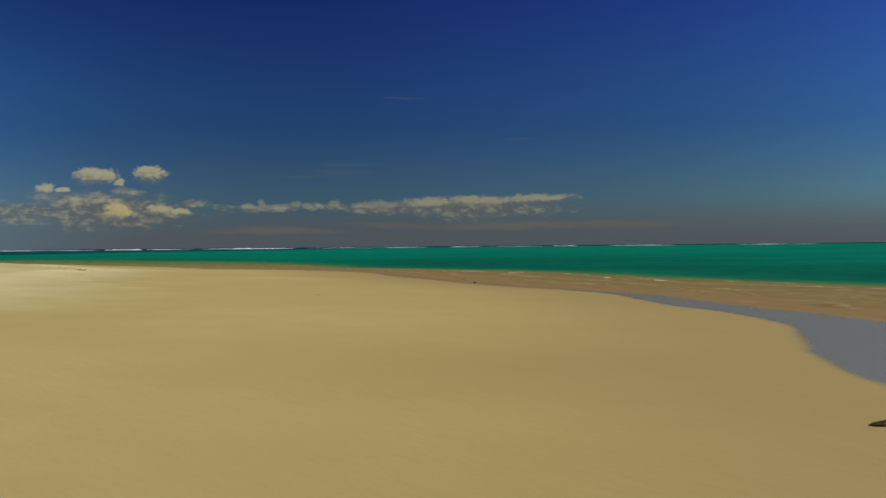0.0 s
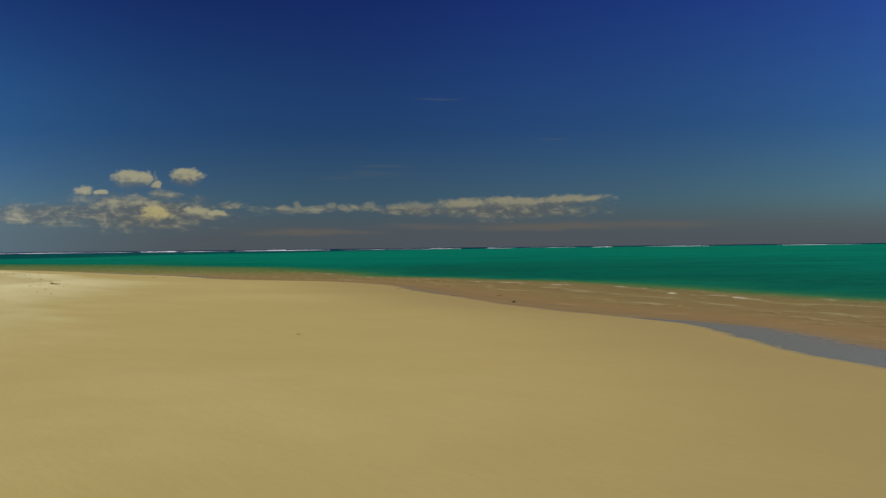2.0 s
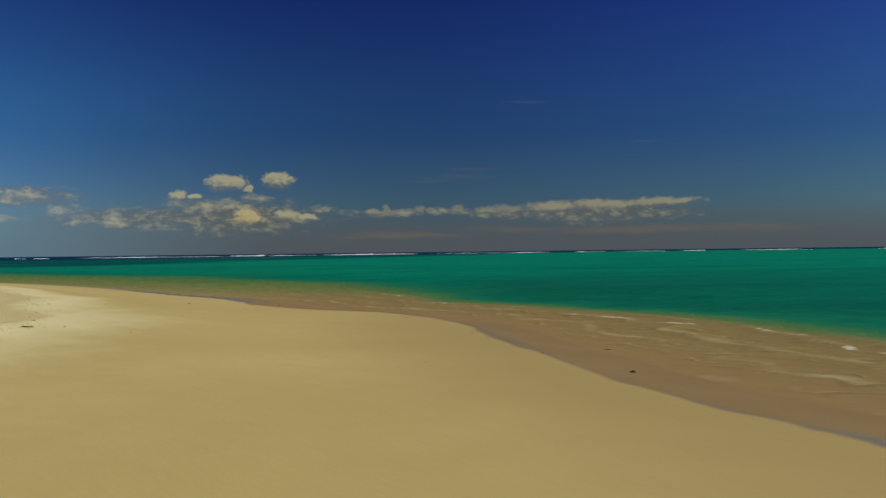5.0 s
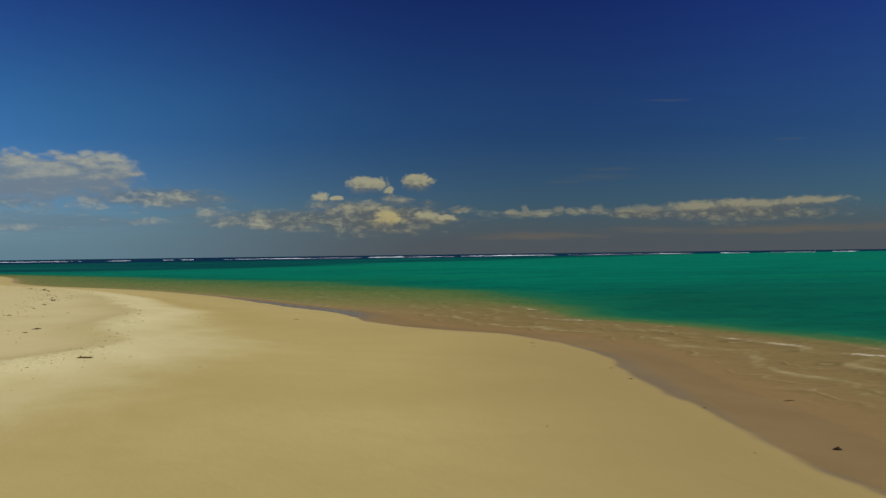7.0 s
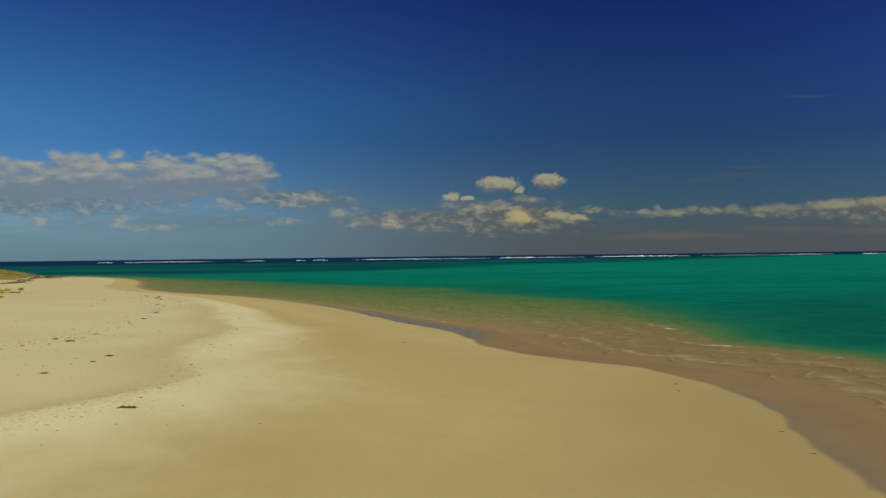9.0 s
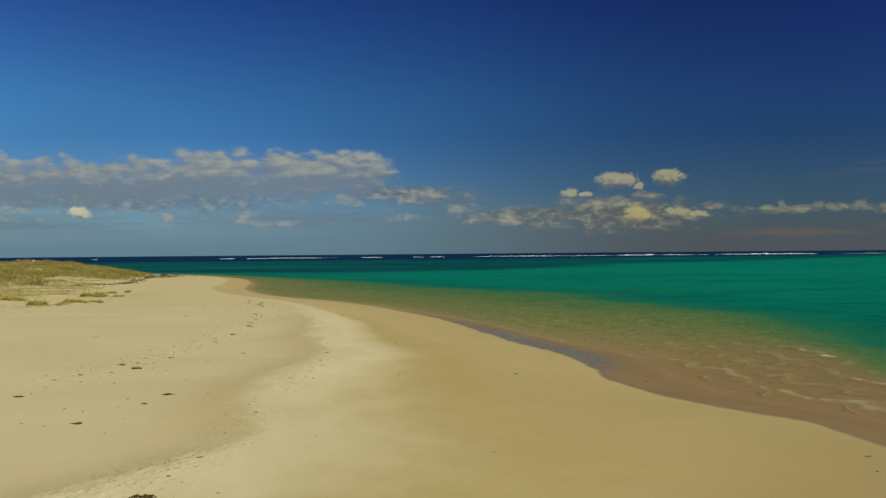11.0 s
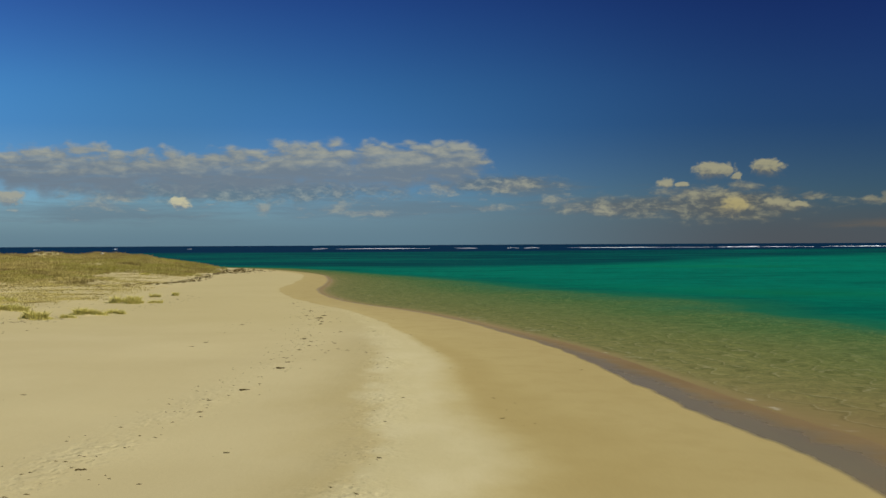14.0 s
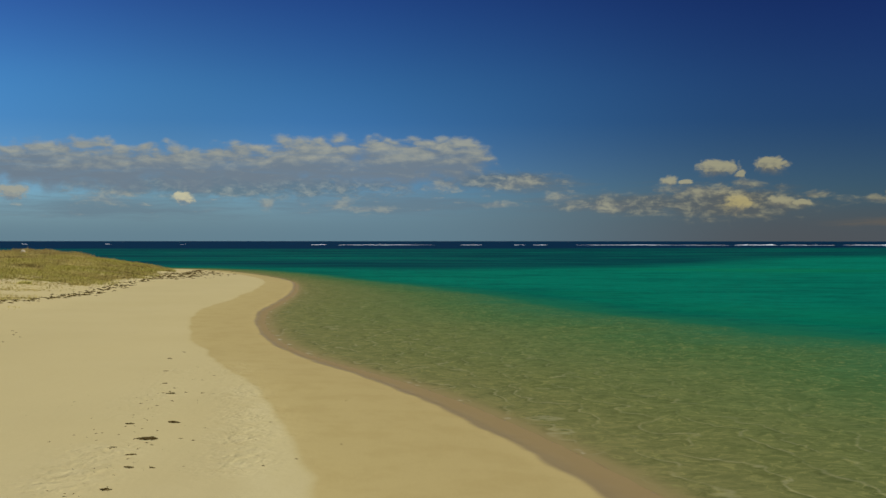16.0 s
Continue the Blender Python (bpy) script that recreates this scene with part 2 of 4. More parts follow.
def sand_material():
    m, n = material("sand")
    here = n.place()
    inland = n.attribute("inland")
    north = n.tree.nodes.new("ShaderNodeSeparateXYZ")
    n.put(north.inputs[0], here)
    coarse = n.noise(here, 0.09, 3, 0.5)
    patch = n.noise(n.stretch(here, 1, 0.45, 1), 0.35, 4, 0.6)
    grain = n.noise(here, 22.0, 3, 0.7)
    ragged = n.noise(here, 1.3, 4, 0.6)
    edge = n.add(inland, n.add(n.mul(n.sub(n.noise(here, 0.28, 3, 0.5), 0.5), 1.0), n.mul(n.sub(ragged, 0.5), 0.18)))
    up_soft = n.add(inland, n.mul(n.sub(n.noise(here, 0.12, 3, 0.5), 0.5), 5.0))
    dry = n.mix(n.step(patch, 0.3, 0.75), (0.560, 0.470, 0.230), (0.612, 0.522, 0.272))
    damp = n.mix(n.step(coarse, 0.35, 0.7), (0.425, 0.322, 0.114), (0.460, 0.357, 0.134))
    damp = n.mix(n.add(n.step(north.outputs[1], 10.0, 50.0, 0.0, 0.5), n.step(north.outputs[1], 85.0, 120.0, 0.0, 0.3)), damp, (0.500, 0.392, 0.156))
    damp = n.mix(n.step(n.noise(n.stretch(here, 1.0, 0.7, 1), 0.55, 4, 0.6), 0.42, 0.68, 0.0, 0.4), damp, (0.405, 0.303, 0.106))
    damp = n.mix(n.mul(n.step(up_soft, 0.0, 10.5, 0.95, 0.0), n.step(north.outputs[1], 5.0, 45.0, 1.0, 0.3)), damp, (0.322, 0.234, 0.088))
    seep = n.mul(n.step(n.attribute("dry"), -1.3, -0.4), n.step(n.attribute("dry"), -0.1, 0.45, 1.0, 0.0))
    seep = n.mul(n.mul(seep, n.step(north.outputs[1], 15.0, 40.0)), n.step(north.outputs[1], 80.0, 110.0, 1.0, 0.0))
    damp = n.mix(n.mul(seep, n.step(patch, 0.2, 0.7, 0.75, 0.45)), damp, (0.392, 0.290, 0.100))
    # wet sand, darkest where the film of water has just drained
    wet = n.mix(n.step(patch, 0.3, 0.7), (0.232, 0.155, 0.066), (0.208, 0.136, 0.057))
    wet = n.mix(n.step(inland, -5.0, -2.5, 1.0, 0.0), wet, (0.240, 0.165, 0.070))
    wet = n.mix(n.step(north.outputs[1], 85.0, 125.0, 0.0, 0.65), wet, (0.300, 0.222, 0.094))
    film_edge = n.add(n.attribute("film"), n.mul(n.sub(n.noise(here, 0.45, 2, 0.5), 0.5), 0.6))
    film = n.mul(n.mul(n.step(film_edge, -0.20, 0.80), n.step(edge, -0.02, 0.12, 1.0, 0.0)), n.attribute("film_depth"))
    wet = n.mix(n.step(film, 0.1, 0.8), wet, (0.206, 0.170, 0.072))
    upper = n.mix(n.step(coarse, 0.3, 0.7), (0.530, 0.430, 0.204), (0.572, 0.472, 0.232))
    above = n.add(n.attribute("upper"), n.mul(n.sub(n.noise(n.stretch(here, 1.0, 0.6, 1), 0.9, 5, 0.62), 0.5), 2.2))
    # darken the sand just behind the ridge, for its shaded landward slope
    upper = n.mix(n.mul(n.step(above, 0.0, 4.0, 0.75, 0.0), n.step(north.outputs[1], 75.0, 105.0, 1.0, 0.0)), upper, (0.470, 0.362, 0.142))
    dryness = n.step(n.add(n.attribute("dry"), n.mul(n.sub(n.noise(n.stretch(here, 1, 0.5, 1), 0.5, 4, 0.6), 0.5), 0.7)), 0.0, 1.0)
    sand = n.mix(dryness, damp, n.mix(n.mul(n.step(above, -0.5, 0.7), 0.85), dry, upper))
    sand = n.mix(n.mul(n.attribute("turf"), n.step(n.noise(here, 0.5, 3, 0.6), 0.25, 0.6, 0.35, 0.9)), sand, (0.42, 0.335, 0.108))
    sand = n.mix(n.mul(n.step(north.outputs[1], 90.0, 125.0, 0.0, 0.5), dryness), sand, (0.512, 0.416, 0.180))
    trodden = n.attribute("trodden")
    sand = n.mix(n.step(grain, 0.25, 0.8, 0.0, 0.20), sand, (0.30, 0.22, 0.10))
    sand = n.mix(n.mul(n.mul(trodden, n.step(n.noise(here, 0.9, 4, 0.6), 0.35, 0.6)), 0.30), sand, (0.66, 0.565, 0.30))
    wetness = n.step(edge, -0.26, 0.12, 1.0, 0.0)
    colour = n.mix(wetness, sand, wet)
    rough = n.math("MAXIMUM", n.step(edge, -0.4, 0.1, 0.0, 0.95), n.step(film, 0.05, 0.5, 0.80, 0.22))
    dimples = n.mul(n.step(n.noise(here, 2.1, 3, 0.6), 0.38, 0.62), trodden)
    prints = n.node("ShaderNodeTexVoronoi", 0, {"feature": "F1"}, Vector=n.stretch(here, 1.0, 0.7, 0), Scale=2.8)
    prints = n.mul(n.step(prints, 0.10, 0.36), trodden)
    ripples = n.mul(n.noise(n.stretch(here, 1.0, 0.35, 1), 0.9, 4, 0.6), 0.35)
    bumps = n.add(n.add(n.add(n.mul(dimples, 0.7), n.mul(prints, 0.6)), ripples), n.mul(n.noise(here, 6.0, 5, 0.7), 0.05))
    normal = n.bump(n.mul(bumps, n.step(edge, -0.3, 0.6)), 0.6, 0.12)
    shader = n.node("ShaderNodeBsdfPrincipled", 0, None, Base_Color=colour, Roughness=rough, Normal=normal)
    n.put(shader.node.inputs["Specular IOR Level"], n.add(0.02, n.mul(film, 0.092)))
    finish(n, shader)
    return m


def water_material():
    m, n = material("sea_water")
    here = n.place()
    depth, weed, across = n.attribute("depth"), n.attribute("weed"), n.attribute("across_shelf")
    part_of = n.tree.nodes.new("ShaderNodeSeparateXYZ")
    n.put(part_of.inputs[0], here)
    south = n.step(part_of.outputs[1], 40.0, 85.0, 1.0, 0.0)
    wander = n.noise(n.stretch(here, 1.0, 1.0, 0), 0.05, 4, 0.6)
    d = n.add(depth, n.mul(n.mul(n.sub(wander, 0.5), 0.7), n.step(depth, 0.1, 0.9)))
    tone = n.ramp(n.math("DIVIDE", d, 4.0, True),
                  ((0.0, (0.262, 0.202, 0.078)), (0.025, (0.232, 0.202, 0.067)), (0.06, (0.172, 0.178, 0.052)), (0.14, (0.082, 0.154, 0.045)), (0.235, (0.014, 0.134, 0.058)),
                   (0.38, (0.001, 0.148, 0.082)), (0.58, (0.001, 0.172, 0.098)), (0.9, (0.001, 0.190, 0.108))))

    def darker(fac, r, g, b):
        return n.mix(fac, tone, n.mix(1.0, tone, (r, g, b), "MULTIPLY"))

    # light on the sand and shade of small crossing waves, painted into the tone
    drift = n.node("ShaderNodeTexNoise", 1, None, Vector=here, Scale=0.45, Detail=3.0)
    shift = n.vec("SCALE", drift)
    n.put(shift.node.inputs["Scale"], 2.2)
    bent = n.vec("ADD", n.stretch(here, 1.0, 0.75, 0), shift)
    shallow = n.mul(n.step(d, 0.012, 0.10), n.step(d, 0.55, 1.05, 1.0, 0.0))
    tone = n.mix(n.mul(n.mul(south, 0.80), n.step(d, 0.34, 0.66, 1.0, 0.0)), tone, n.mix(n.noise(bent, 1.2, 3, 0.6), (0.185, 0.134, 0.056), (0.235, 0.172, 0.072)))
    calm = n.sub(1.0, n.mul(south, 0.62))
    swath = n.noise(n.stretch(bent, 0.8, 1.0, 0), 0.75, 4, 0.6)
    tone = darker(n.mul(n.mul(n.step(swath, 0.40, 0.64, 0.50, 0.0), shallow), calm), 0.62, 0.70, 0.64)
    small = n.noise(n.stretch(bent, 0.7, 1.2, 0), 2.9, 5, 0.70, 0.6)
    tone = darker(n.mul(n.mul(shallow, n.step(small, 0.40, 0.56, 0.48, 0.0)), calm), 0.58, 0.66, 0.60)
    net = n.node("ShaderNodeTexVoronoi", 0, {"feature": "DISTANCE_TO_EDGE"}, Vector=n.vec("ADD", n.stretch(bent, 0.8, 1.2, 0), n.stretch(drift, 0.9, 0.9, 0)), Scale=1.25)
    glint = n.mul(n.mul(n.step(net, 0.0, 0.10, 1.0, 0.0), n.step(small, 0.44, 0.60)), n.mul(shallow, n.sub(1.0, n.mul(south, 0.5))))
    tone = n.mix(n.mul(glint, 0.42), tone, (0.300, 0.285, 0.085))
    # scalloped fronts of spent waves: pale lit lip, dark shaded landward foot, coloured in
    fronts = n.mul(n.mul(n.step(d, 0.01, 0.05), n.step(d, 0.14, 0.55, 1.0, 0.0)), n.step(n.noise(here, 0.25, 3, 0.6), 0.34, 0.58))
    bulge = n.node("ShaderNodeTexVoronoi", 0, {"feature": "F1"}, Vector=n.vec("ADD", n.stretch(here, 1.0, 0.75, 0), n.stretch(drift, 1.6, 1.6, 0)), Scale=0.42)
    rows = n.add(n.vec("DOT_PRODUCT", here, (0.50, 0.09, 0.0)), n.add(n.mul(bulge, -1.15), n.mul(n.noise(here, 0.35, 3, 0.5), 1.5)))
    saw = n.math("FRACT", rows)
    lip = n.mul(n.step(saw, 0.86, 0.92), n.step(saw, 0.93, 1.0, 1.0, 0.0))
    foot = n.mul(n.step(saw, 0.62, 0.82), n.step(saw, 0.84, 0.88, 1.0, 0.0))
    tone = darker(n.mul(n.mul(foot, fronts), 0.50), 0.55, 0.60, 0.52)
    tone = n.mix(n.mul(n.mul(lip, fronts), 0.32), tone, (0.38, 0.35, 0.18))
    # sunlit crests of the swell, put in as a lighter tone
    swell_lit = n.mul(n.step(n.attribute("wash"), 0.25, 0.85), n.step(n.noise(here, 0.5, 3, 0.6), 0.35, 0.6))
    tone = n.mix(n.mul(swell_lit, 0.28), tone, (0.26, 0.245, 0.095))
    tone = n.mix(n.mul(n.mul(south, 0.9), n.step(d, 0.30, 0.62, 1.0, 0.0)), tone, n.mix(1.0, tone, (1.14, 0.97, 0.92), "MULTIPLY"))
    # deep channel along the steep beach in the south, then streaks of sand and weed
    channel = n.mul(n.mul(n.step(across, 1.1, 1.7), n.step(n.add(across, n.mul(n.sub(wander, 0.5), 3.0)), 2.6, 5.6, 1.0, 0.0)), n.step(part_of.outputs[1], 70.0, 150.0, 1.0, 0.0))
    tone = n.mix(n.mul(channel, 0.50), tone, (0.004, 0.080, 0.045))
    bands = n.noise(n.stretch(here, 0.012, 0.02, 0), 1.0, 5, 0.6)
    tone = n.mix(n.mul(n.step(bands, 0.40, 0.70, 0.0, 0.55), n.step(d, 0.6, 1.4)), tone, n.mix(0.6, tone, (0.0, 0.060, 0.045)))
    mottle = n.noise(n.stretch(here, 0.05, 0.08, 0), 1.0, 5, 0.66)
    tone = n.mix(n.mul(n.step(mottle, 0.45, 0.68, 0.0, 0.62), n.step(d, 0.8, 1.6)), tone, n.mix(0.6, tone, (0.001, 0.062, 0.046)))
    # dark sides of the chop and small wavelets, shaded into the tone
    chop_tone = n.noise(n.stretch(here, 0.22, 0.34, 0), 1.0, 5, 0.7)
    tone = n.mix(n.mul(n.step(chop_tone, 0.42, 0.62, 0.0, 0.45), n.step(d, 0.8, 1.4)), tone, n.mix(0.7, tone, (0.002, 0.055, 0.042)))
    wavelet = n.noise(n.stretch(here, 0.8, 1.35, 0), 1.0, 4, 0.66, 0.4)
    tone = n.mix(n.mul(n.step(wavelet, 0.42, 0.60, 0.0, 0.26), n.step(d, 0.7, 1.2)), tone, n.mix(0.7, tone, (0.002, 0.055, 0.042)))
    lime = n.noise(n.stretch(here, 0.004, 0.008, 0), 1.0, 3, 0.55)
    tone = n.mix(n.mul(n.step(lime, 0.52, 0.68, 0.0, 0.6), n.step(d, 1.2, 2.2)), tone, (0.004, 0.160, 0.056))
    beds = n.noise(n.stretch(here, 0.006, 0.016, 0), 1.0, 6, 0.66)
    cover = n.mul(weed, n.step(beds, 0.34, 0.56, 0.50, 1.0))
    tone = n.mix(cover, tone, n.mix(n.step(n.noise(n.stretch(here, 0.018, 0.045, 0), 1.0, 6, 0.7), 0.38, 0.62), (0.001, 0.034, 0.040), (0.002, 0.068, 0.060)))
    tone = n.mix(n.step(depth, 4.5, 9.0), tone, (0.002, 0.021, 0.050))
    opaque = n.math("GREATER_THAN", d, 0.0)
    ripple = n.noise(n.stretch(here, 1.0, 1.7, 0), 1.3, 4, 0.6, 0.6)
    chop = n.noise(n.stretch(here, 1.0, 1.6, 0), 0.22, 4, 0.6)
    normal = n.bump(n.add(n.mul(ripple, 0.45), n.mul(chop, 0.8)), 0.5, 0.20)
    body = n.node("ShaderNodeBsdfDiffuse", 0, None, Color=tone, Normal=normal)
    tint = n.mix(n.step(d, 0.0, 0.5), (1, 1, 1), (0.80, 0.88, 0.62))
    clear = n.node("ShaderNodeBsdfTransparent", 0, None, Color=tint)

    def blend(fac, a, b):
        out = n.node("ShaderNodeMixShader", 0)
        for socket, value in zip(out.node.inputs, (fac, a, b)):
            n.put(socket, value)
        return out

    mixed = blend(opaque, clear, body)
    shine = n.node("ShaderNodeBsdfGlossy", 0, None, Color=(0.9, 0.9, 0.9, 1), Roughness=0.18, Normal=normal)
    facing = n.node("ShaderNodeFresnel", 0, None, IOR=1.33, Normal=normal)
    top = blend(n.math("MINIMUM", n.mul(facing, 0.25), 0.035), mixed, shine)
    # small white crests where the swell trips over the edge of the shelf
    torn = n.noise(n.stretch(here, 1, 1, 0), 0.33, 3, 0.6)
    lace = n.noise(n.stretch(here, 1, 1, 0), 4.5, 4, 0.7)
    white = n.mul(n.mul(n.step(n.attribute("crest"), 0.40, 0.80), n.step(torn, 0.46, 0.58)), n.step(lace, 0.35, 0.65, 0.25, 0.9))
    # the last wave thins out along the sand in a broken white line
    rim = n.add(depth, n.mul(n.sub(n.noise(here, 0.7, 3, 0.6), 0.5), 0.05))
    spent = n.mul(n.mul(n.step(rim, 0.004, 0.012), n.step(rim, 0.014, 0.030, 1.0, 0.0)), n.mul(n.step(torn, 0.57, 0.68, 0.0, 0.6), n.step(part_of.outputs[1], 40.0, 85.0, 0.15, 1.0)))
    white = n.math("MAXIMUM", white, n.mul(spent, n.step(lace, 0.30, 0.60, 0.3, 0.9)))
    froth = n.node("ShaderNodeBsdfDiffuse", 0, None, Color=(0.62, 0.58, 0.42, 1))
    # thin pale lines of bubbles that the wash leaves over the shallows
    thin = n.mul(n.mul(n.step(n.attribute("wash"), 0.45, 0.85), n.step(n.noise(n.stretch(here, 1, 0.5, 0), 0.30, 3, 0.6), 0.44, 0.60)), n.step(d, 0.0, 0.6, 0.40, 0.08))
    bubbles = n.node("ShaderNodeBsdfDiffuse", 0, None, Color=(0.46, 0.39, 0.20, 1))
    finish(n, blend(white, blend(thin, top, bubbles), froth))
    return m


SAND, SEA = sand_material(), water_material()

# ---------------------------------------------------------------- shape of the land
SEA_LEVEL = -0.42
SHORE = ((-50, -140), (-26, -85), (-16, -63), (-9.6, -52), (-6.6, -48), (-2.4, -43.4), (0.2, -39), (2, -34), (6, -25), (7.05, -17), (8.15, -10), (9.2, -6), (10.2, -2), (12.1, 6),
         (14.8, 15), (15.2, 26), (12.7, 33), (11.2, 41.5), (11.7, 53), (9.9, 66), (8.8, 78), (7.3, 93), (4.5, 108), (0.8, 124),
         (-4, 139), (-11, 156), (-16, 175), (-19.3, 197), (-20.5, 220), (-23, 250), (-29, 287), (-45, 333), (-62, 361),
         (-100, 378), (-220, 392), (-900, 410))


def spline(points, steps=8):
    p = np.array(points, float)
    p = np.vstack([2 * p[0] - p[1], p, 2 * p[-1] - p[-2]])
    out = []
    for a, b, c, d in zip(p, p[1:], p[2:], p[3:]):
        for u in np.arange(steps) / steps:
            out.append(0.5 * (2 * b + (c - a) * u + (2 * a - 5 * b + 4 * c - d) * u**2 + (3 * b - a - 3 * c + d) * u**3))
    return np.array(out + [p[-2]])


COAST = np.vstack([spline(SHORE), [(-3500, 430), (-3500, -3500), (-50, -3500)]])


def inland_of(x, y):
    """Metres from the edge of the wet sand, positive on the land."""
    best = np.full(x.shape, 1e9)
    inside = np.zeros(x.shape, bool)
    for (ax, ay), (bx, by) in zip(COAST, np.roll(COAST, -1, 0)):
        dx, dy = bx - ax, by - ay
        u = np.clip(((x - ax) * dx + (y - ay) * dy) / (dx * dx + dy * dy + 1e-12), 0, 1)
        best = np.minimum(best, (x - ax - u * dx) ** 2 + (y - ay - u * dy) ** 2)
        if ay != by:
            inside ^= ((ay > y) != (by > y)) & (x < ax + (y - ay) * dx / dy)
    return np.where(inside, 1, -1) * np.sqrt(best)


def smooth(x, low, high):
    u = np.clip((x - low) / (high - low), 0, 1)
    return u * u * (3 - 2 * u)


WAVES = [(random.uniform(0, 6.3), random.uniform(0, 6.3)) for _ in range(9)]


def rolling(x, y, length):
    """Soft unevenness between about -1 and 1."""
    total = 0
    for i, (turn, phase) in enumerate(WAVES):
        k = 6.283 / (length * (0.6 + 0.13 * i))
        total = total + np.sin(k * (x * math.cos(turn) + y * math.sin(turn)) + phase)
    return total / 4.5


GRASS_EDGE = ((40, -48), (95, -40), (125, -35), (145, -33.5), (172, -37), (240, -45), (295, -50), (328, -56), (360, -72))


def grass_edge(y):
    return np.interp(y, [p[0] for p in GRASS_EDGE], [p[1] for p in GRASS_EDGE])


def shelf(y):
    """Width of the shallow water before the bottom drops."""
    return np.interp(y, (-40, 0, 26, 51, 80, 97, 133, 160, 178, 200, 252, 290), (17, 15.5, 12.0, 16.5, 25, 30, 36, 46, 45, 37, 26, 15))


BARE_HUMPS = ((-84.5, 0.5, 2.8), (-97.6, 0.9, 3.4), (-108.5, 1.7, 3.8), (-114, 1.4, 3.2), (-120.5, 0.5, 4.0), (-129, 0.9, 4.5))     # bare sand tops on the dune's back


def ridge_line(y):
    """Metres inland of the pale ridge of the last high tide."""
    return np.interp(y, (-10, 10, 27, 36, 43, 57, 73, 90, 101, 108, 122, 145, 170), (26, 22, 18.1, 16.3, 14.8, 13.8, 12.3, 11.7, 11.3, 10.4, 9.0, 5.0, 3.0))


def ground_height(x, y, s=None):
    s = inland_of(x, y) if s is None else s
    land = np.interp(s, (0, 3, 8, 14, 25, 45, 200), (-0.30, -0.18, -0.02, 0.10, 0.25, 0.5, 1.0))
    o = -s
    lap = np.interp(y, (-40, -22, -5, 38, 60, 90, 115, 135, 160), (3.6, 3.0, 2.8, 2.8, 3.8, 2.6, 1.8, 1.6, 0.8))      # wet sand between its edge and the water
    u = (o - lap) / (shelf(y) - lap)
    steep = np.interp(u, (0, 0.4, 0.8, 1.0, 1.4, 3.0, 6.0, 20, 80), (0.0, 0.14, 0.36, 0.62, 1.25, 1.7, 2.35, 3.2, 3.6))
    steep = steep * (1 + 0.9 * smooth(y, 85, 140) * (1 - smooth(u, 0.8, 1.4)))
    steep = steep + 0.9 * smooth(u, 0.82, 1.6) * smooth(y, 60, 130)
    steep = steep + 0.13 * smooth(u, 0, 0.06) * smooth(y, 55, 105)
    depth = np.where(o < lap, -0.12 * (1 - o / lap), steep)
    far = np.hypot(x, y)
    depth = depth + 9 * smooth(y - 0.45 * np.maximum(x, 0), 850, 1250) + 9 * smooth(far, 1750, 2100)
    z = np.where(s > 0, land, SEA_LEVEL - depth)
    z = z + 0.05 * rolling(x, y, 16) * smooth(s, 2, 12)
    past = s + 0.6 * rolling(x, y, 12) + 0.2 * rolling(x, y, 4) - ridge_line(y)
    z = z + 0.13 * np.where(past > 0, np.exp(-(past / 1.5) ** 2), np.exp(-(past / 3.2) ** 2)) * smooth(y, -8, 12) * (1 - smooth(y, 95, 125))
    q = grass_edge(y) - x
    hump = smooth(q, -3, 26) * smooth(y, 145, 335) * (1 - smooth(y, 358, 380)) * smooth(s, 4, 22)
    z = z + hump * (3.0 + 0.5 * rolling(x + 40, y, 34) + 0.18 * rolling(x, y + 9, 9))
    back = np.exp(-((y - 350 - 3 * rolling(x, y * 0, 40)) / 10.0) ** 2) * smooth(-x, 72, 86)
    z = z + back * (-0.05 + 0.26 * rolling(x, y, 8.0) + 0.20 * rolling(x, y + 3, 3.7) + 0.15 * rolling(x + 5, y, 19))
    for cx, tall, wide in BARE_HUMPS:
        z = z + tall * np.exp(-((x - cx) / wide) ** 2 - ((y - 350) / 7.0) ** 2) * (s > 4)
    low = smooth(q, -2, 8) * (1 - hump) * smooth(y, 60, 110) * (1 - smooth(y, 352, 376))
    return z + low * (0.28 + 0.22 * rolling(x, y, 11))


REACH = 4950.0


def lines(dense, far, step, growth=1.09):
    """Grid lines: evenly spaced by step within dense, and ever wider out to far."""
    mid = list(np.arange(dense[0], dense[1] + step / 2, step))
    out, gap, v = [], step, mid[-1]
    while v < far:
        gap *= growth
        v = min(v + gap, far)
        out.append(v)
    before, gap, v = [], step, mid[0]
    while v > -far:
        gap *= growth
        v = max(v - gap, -far)
        before.append(v)
    return np.array(before[::-1] + mid + out)


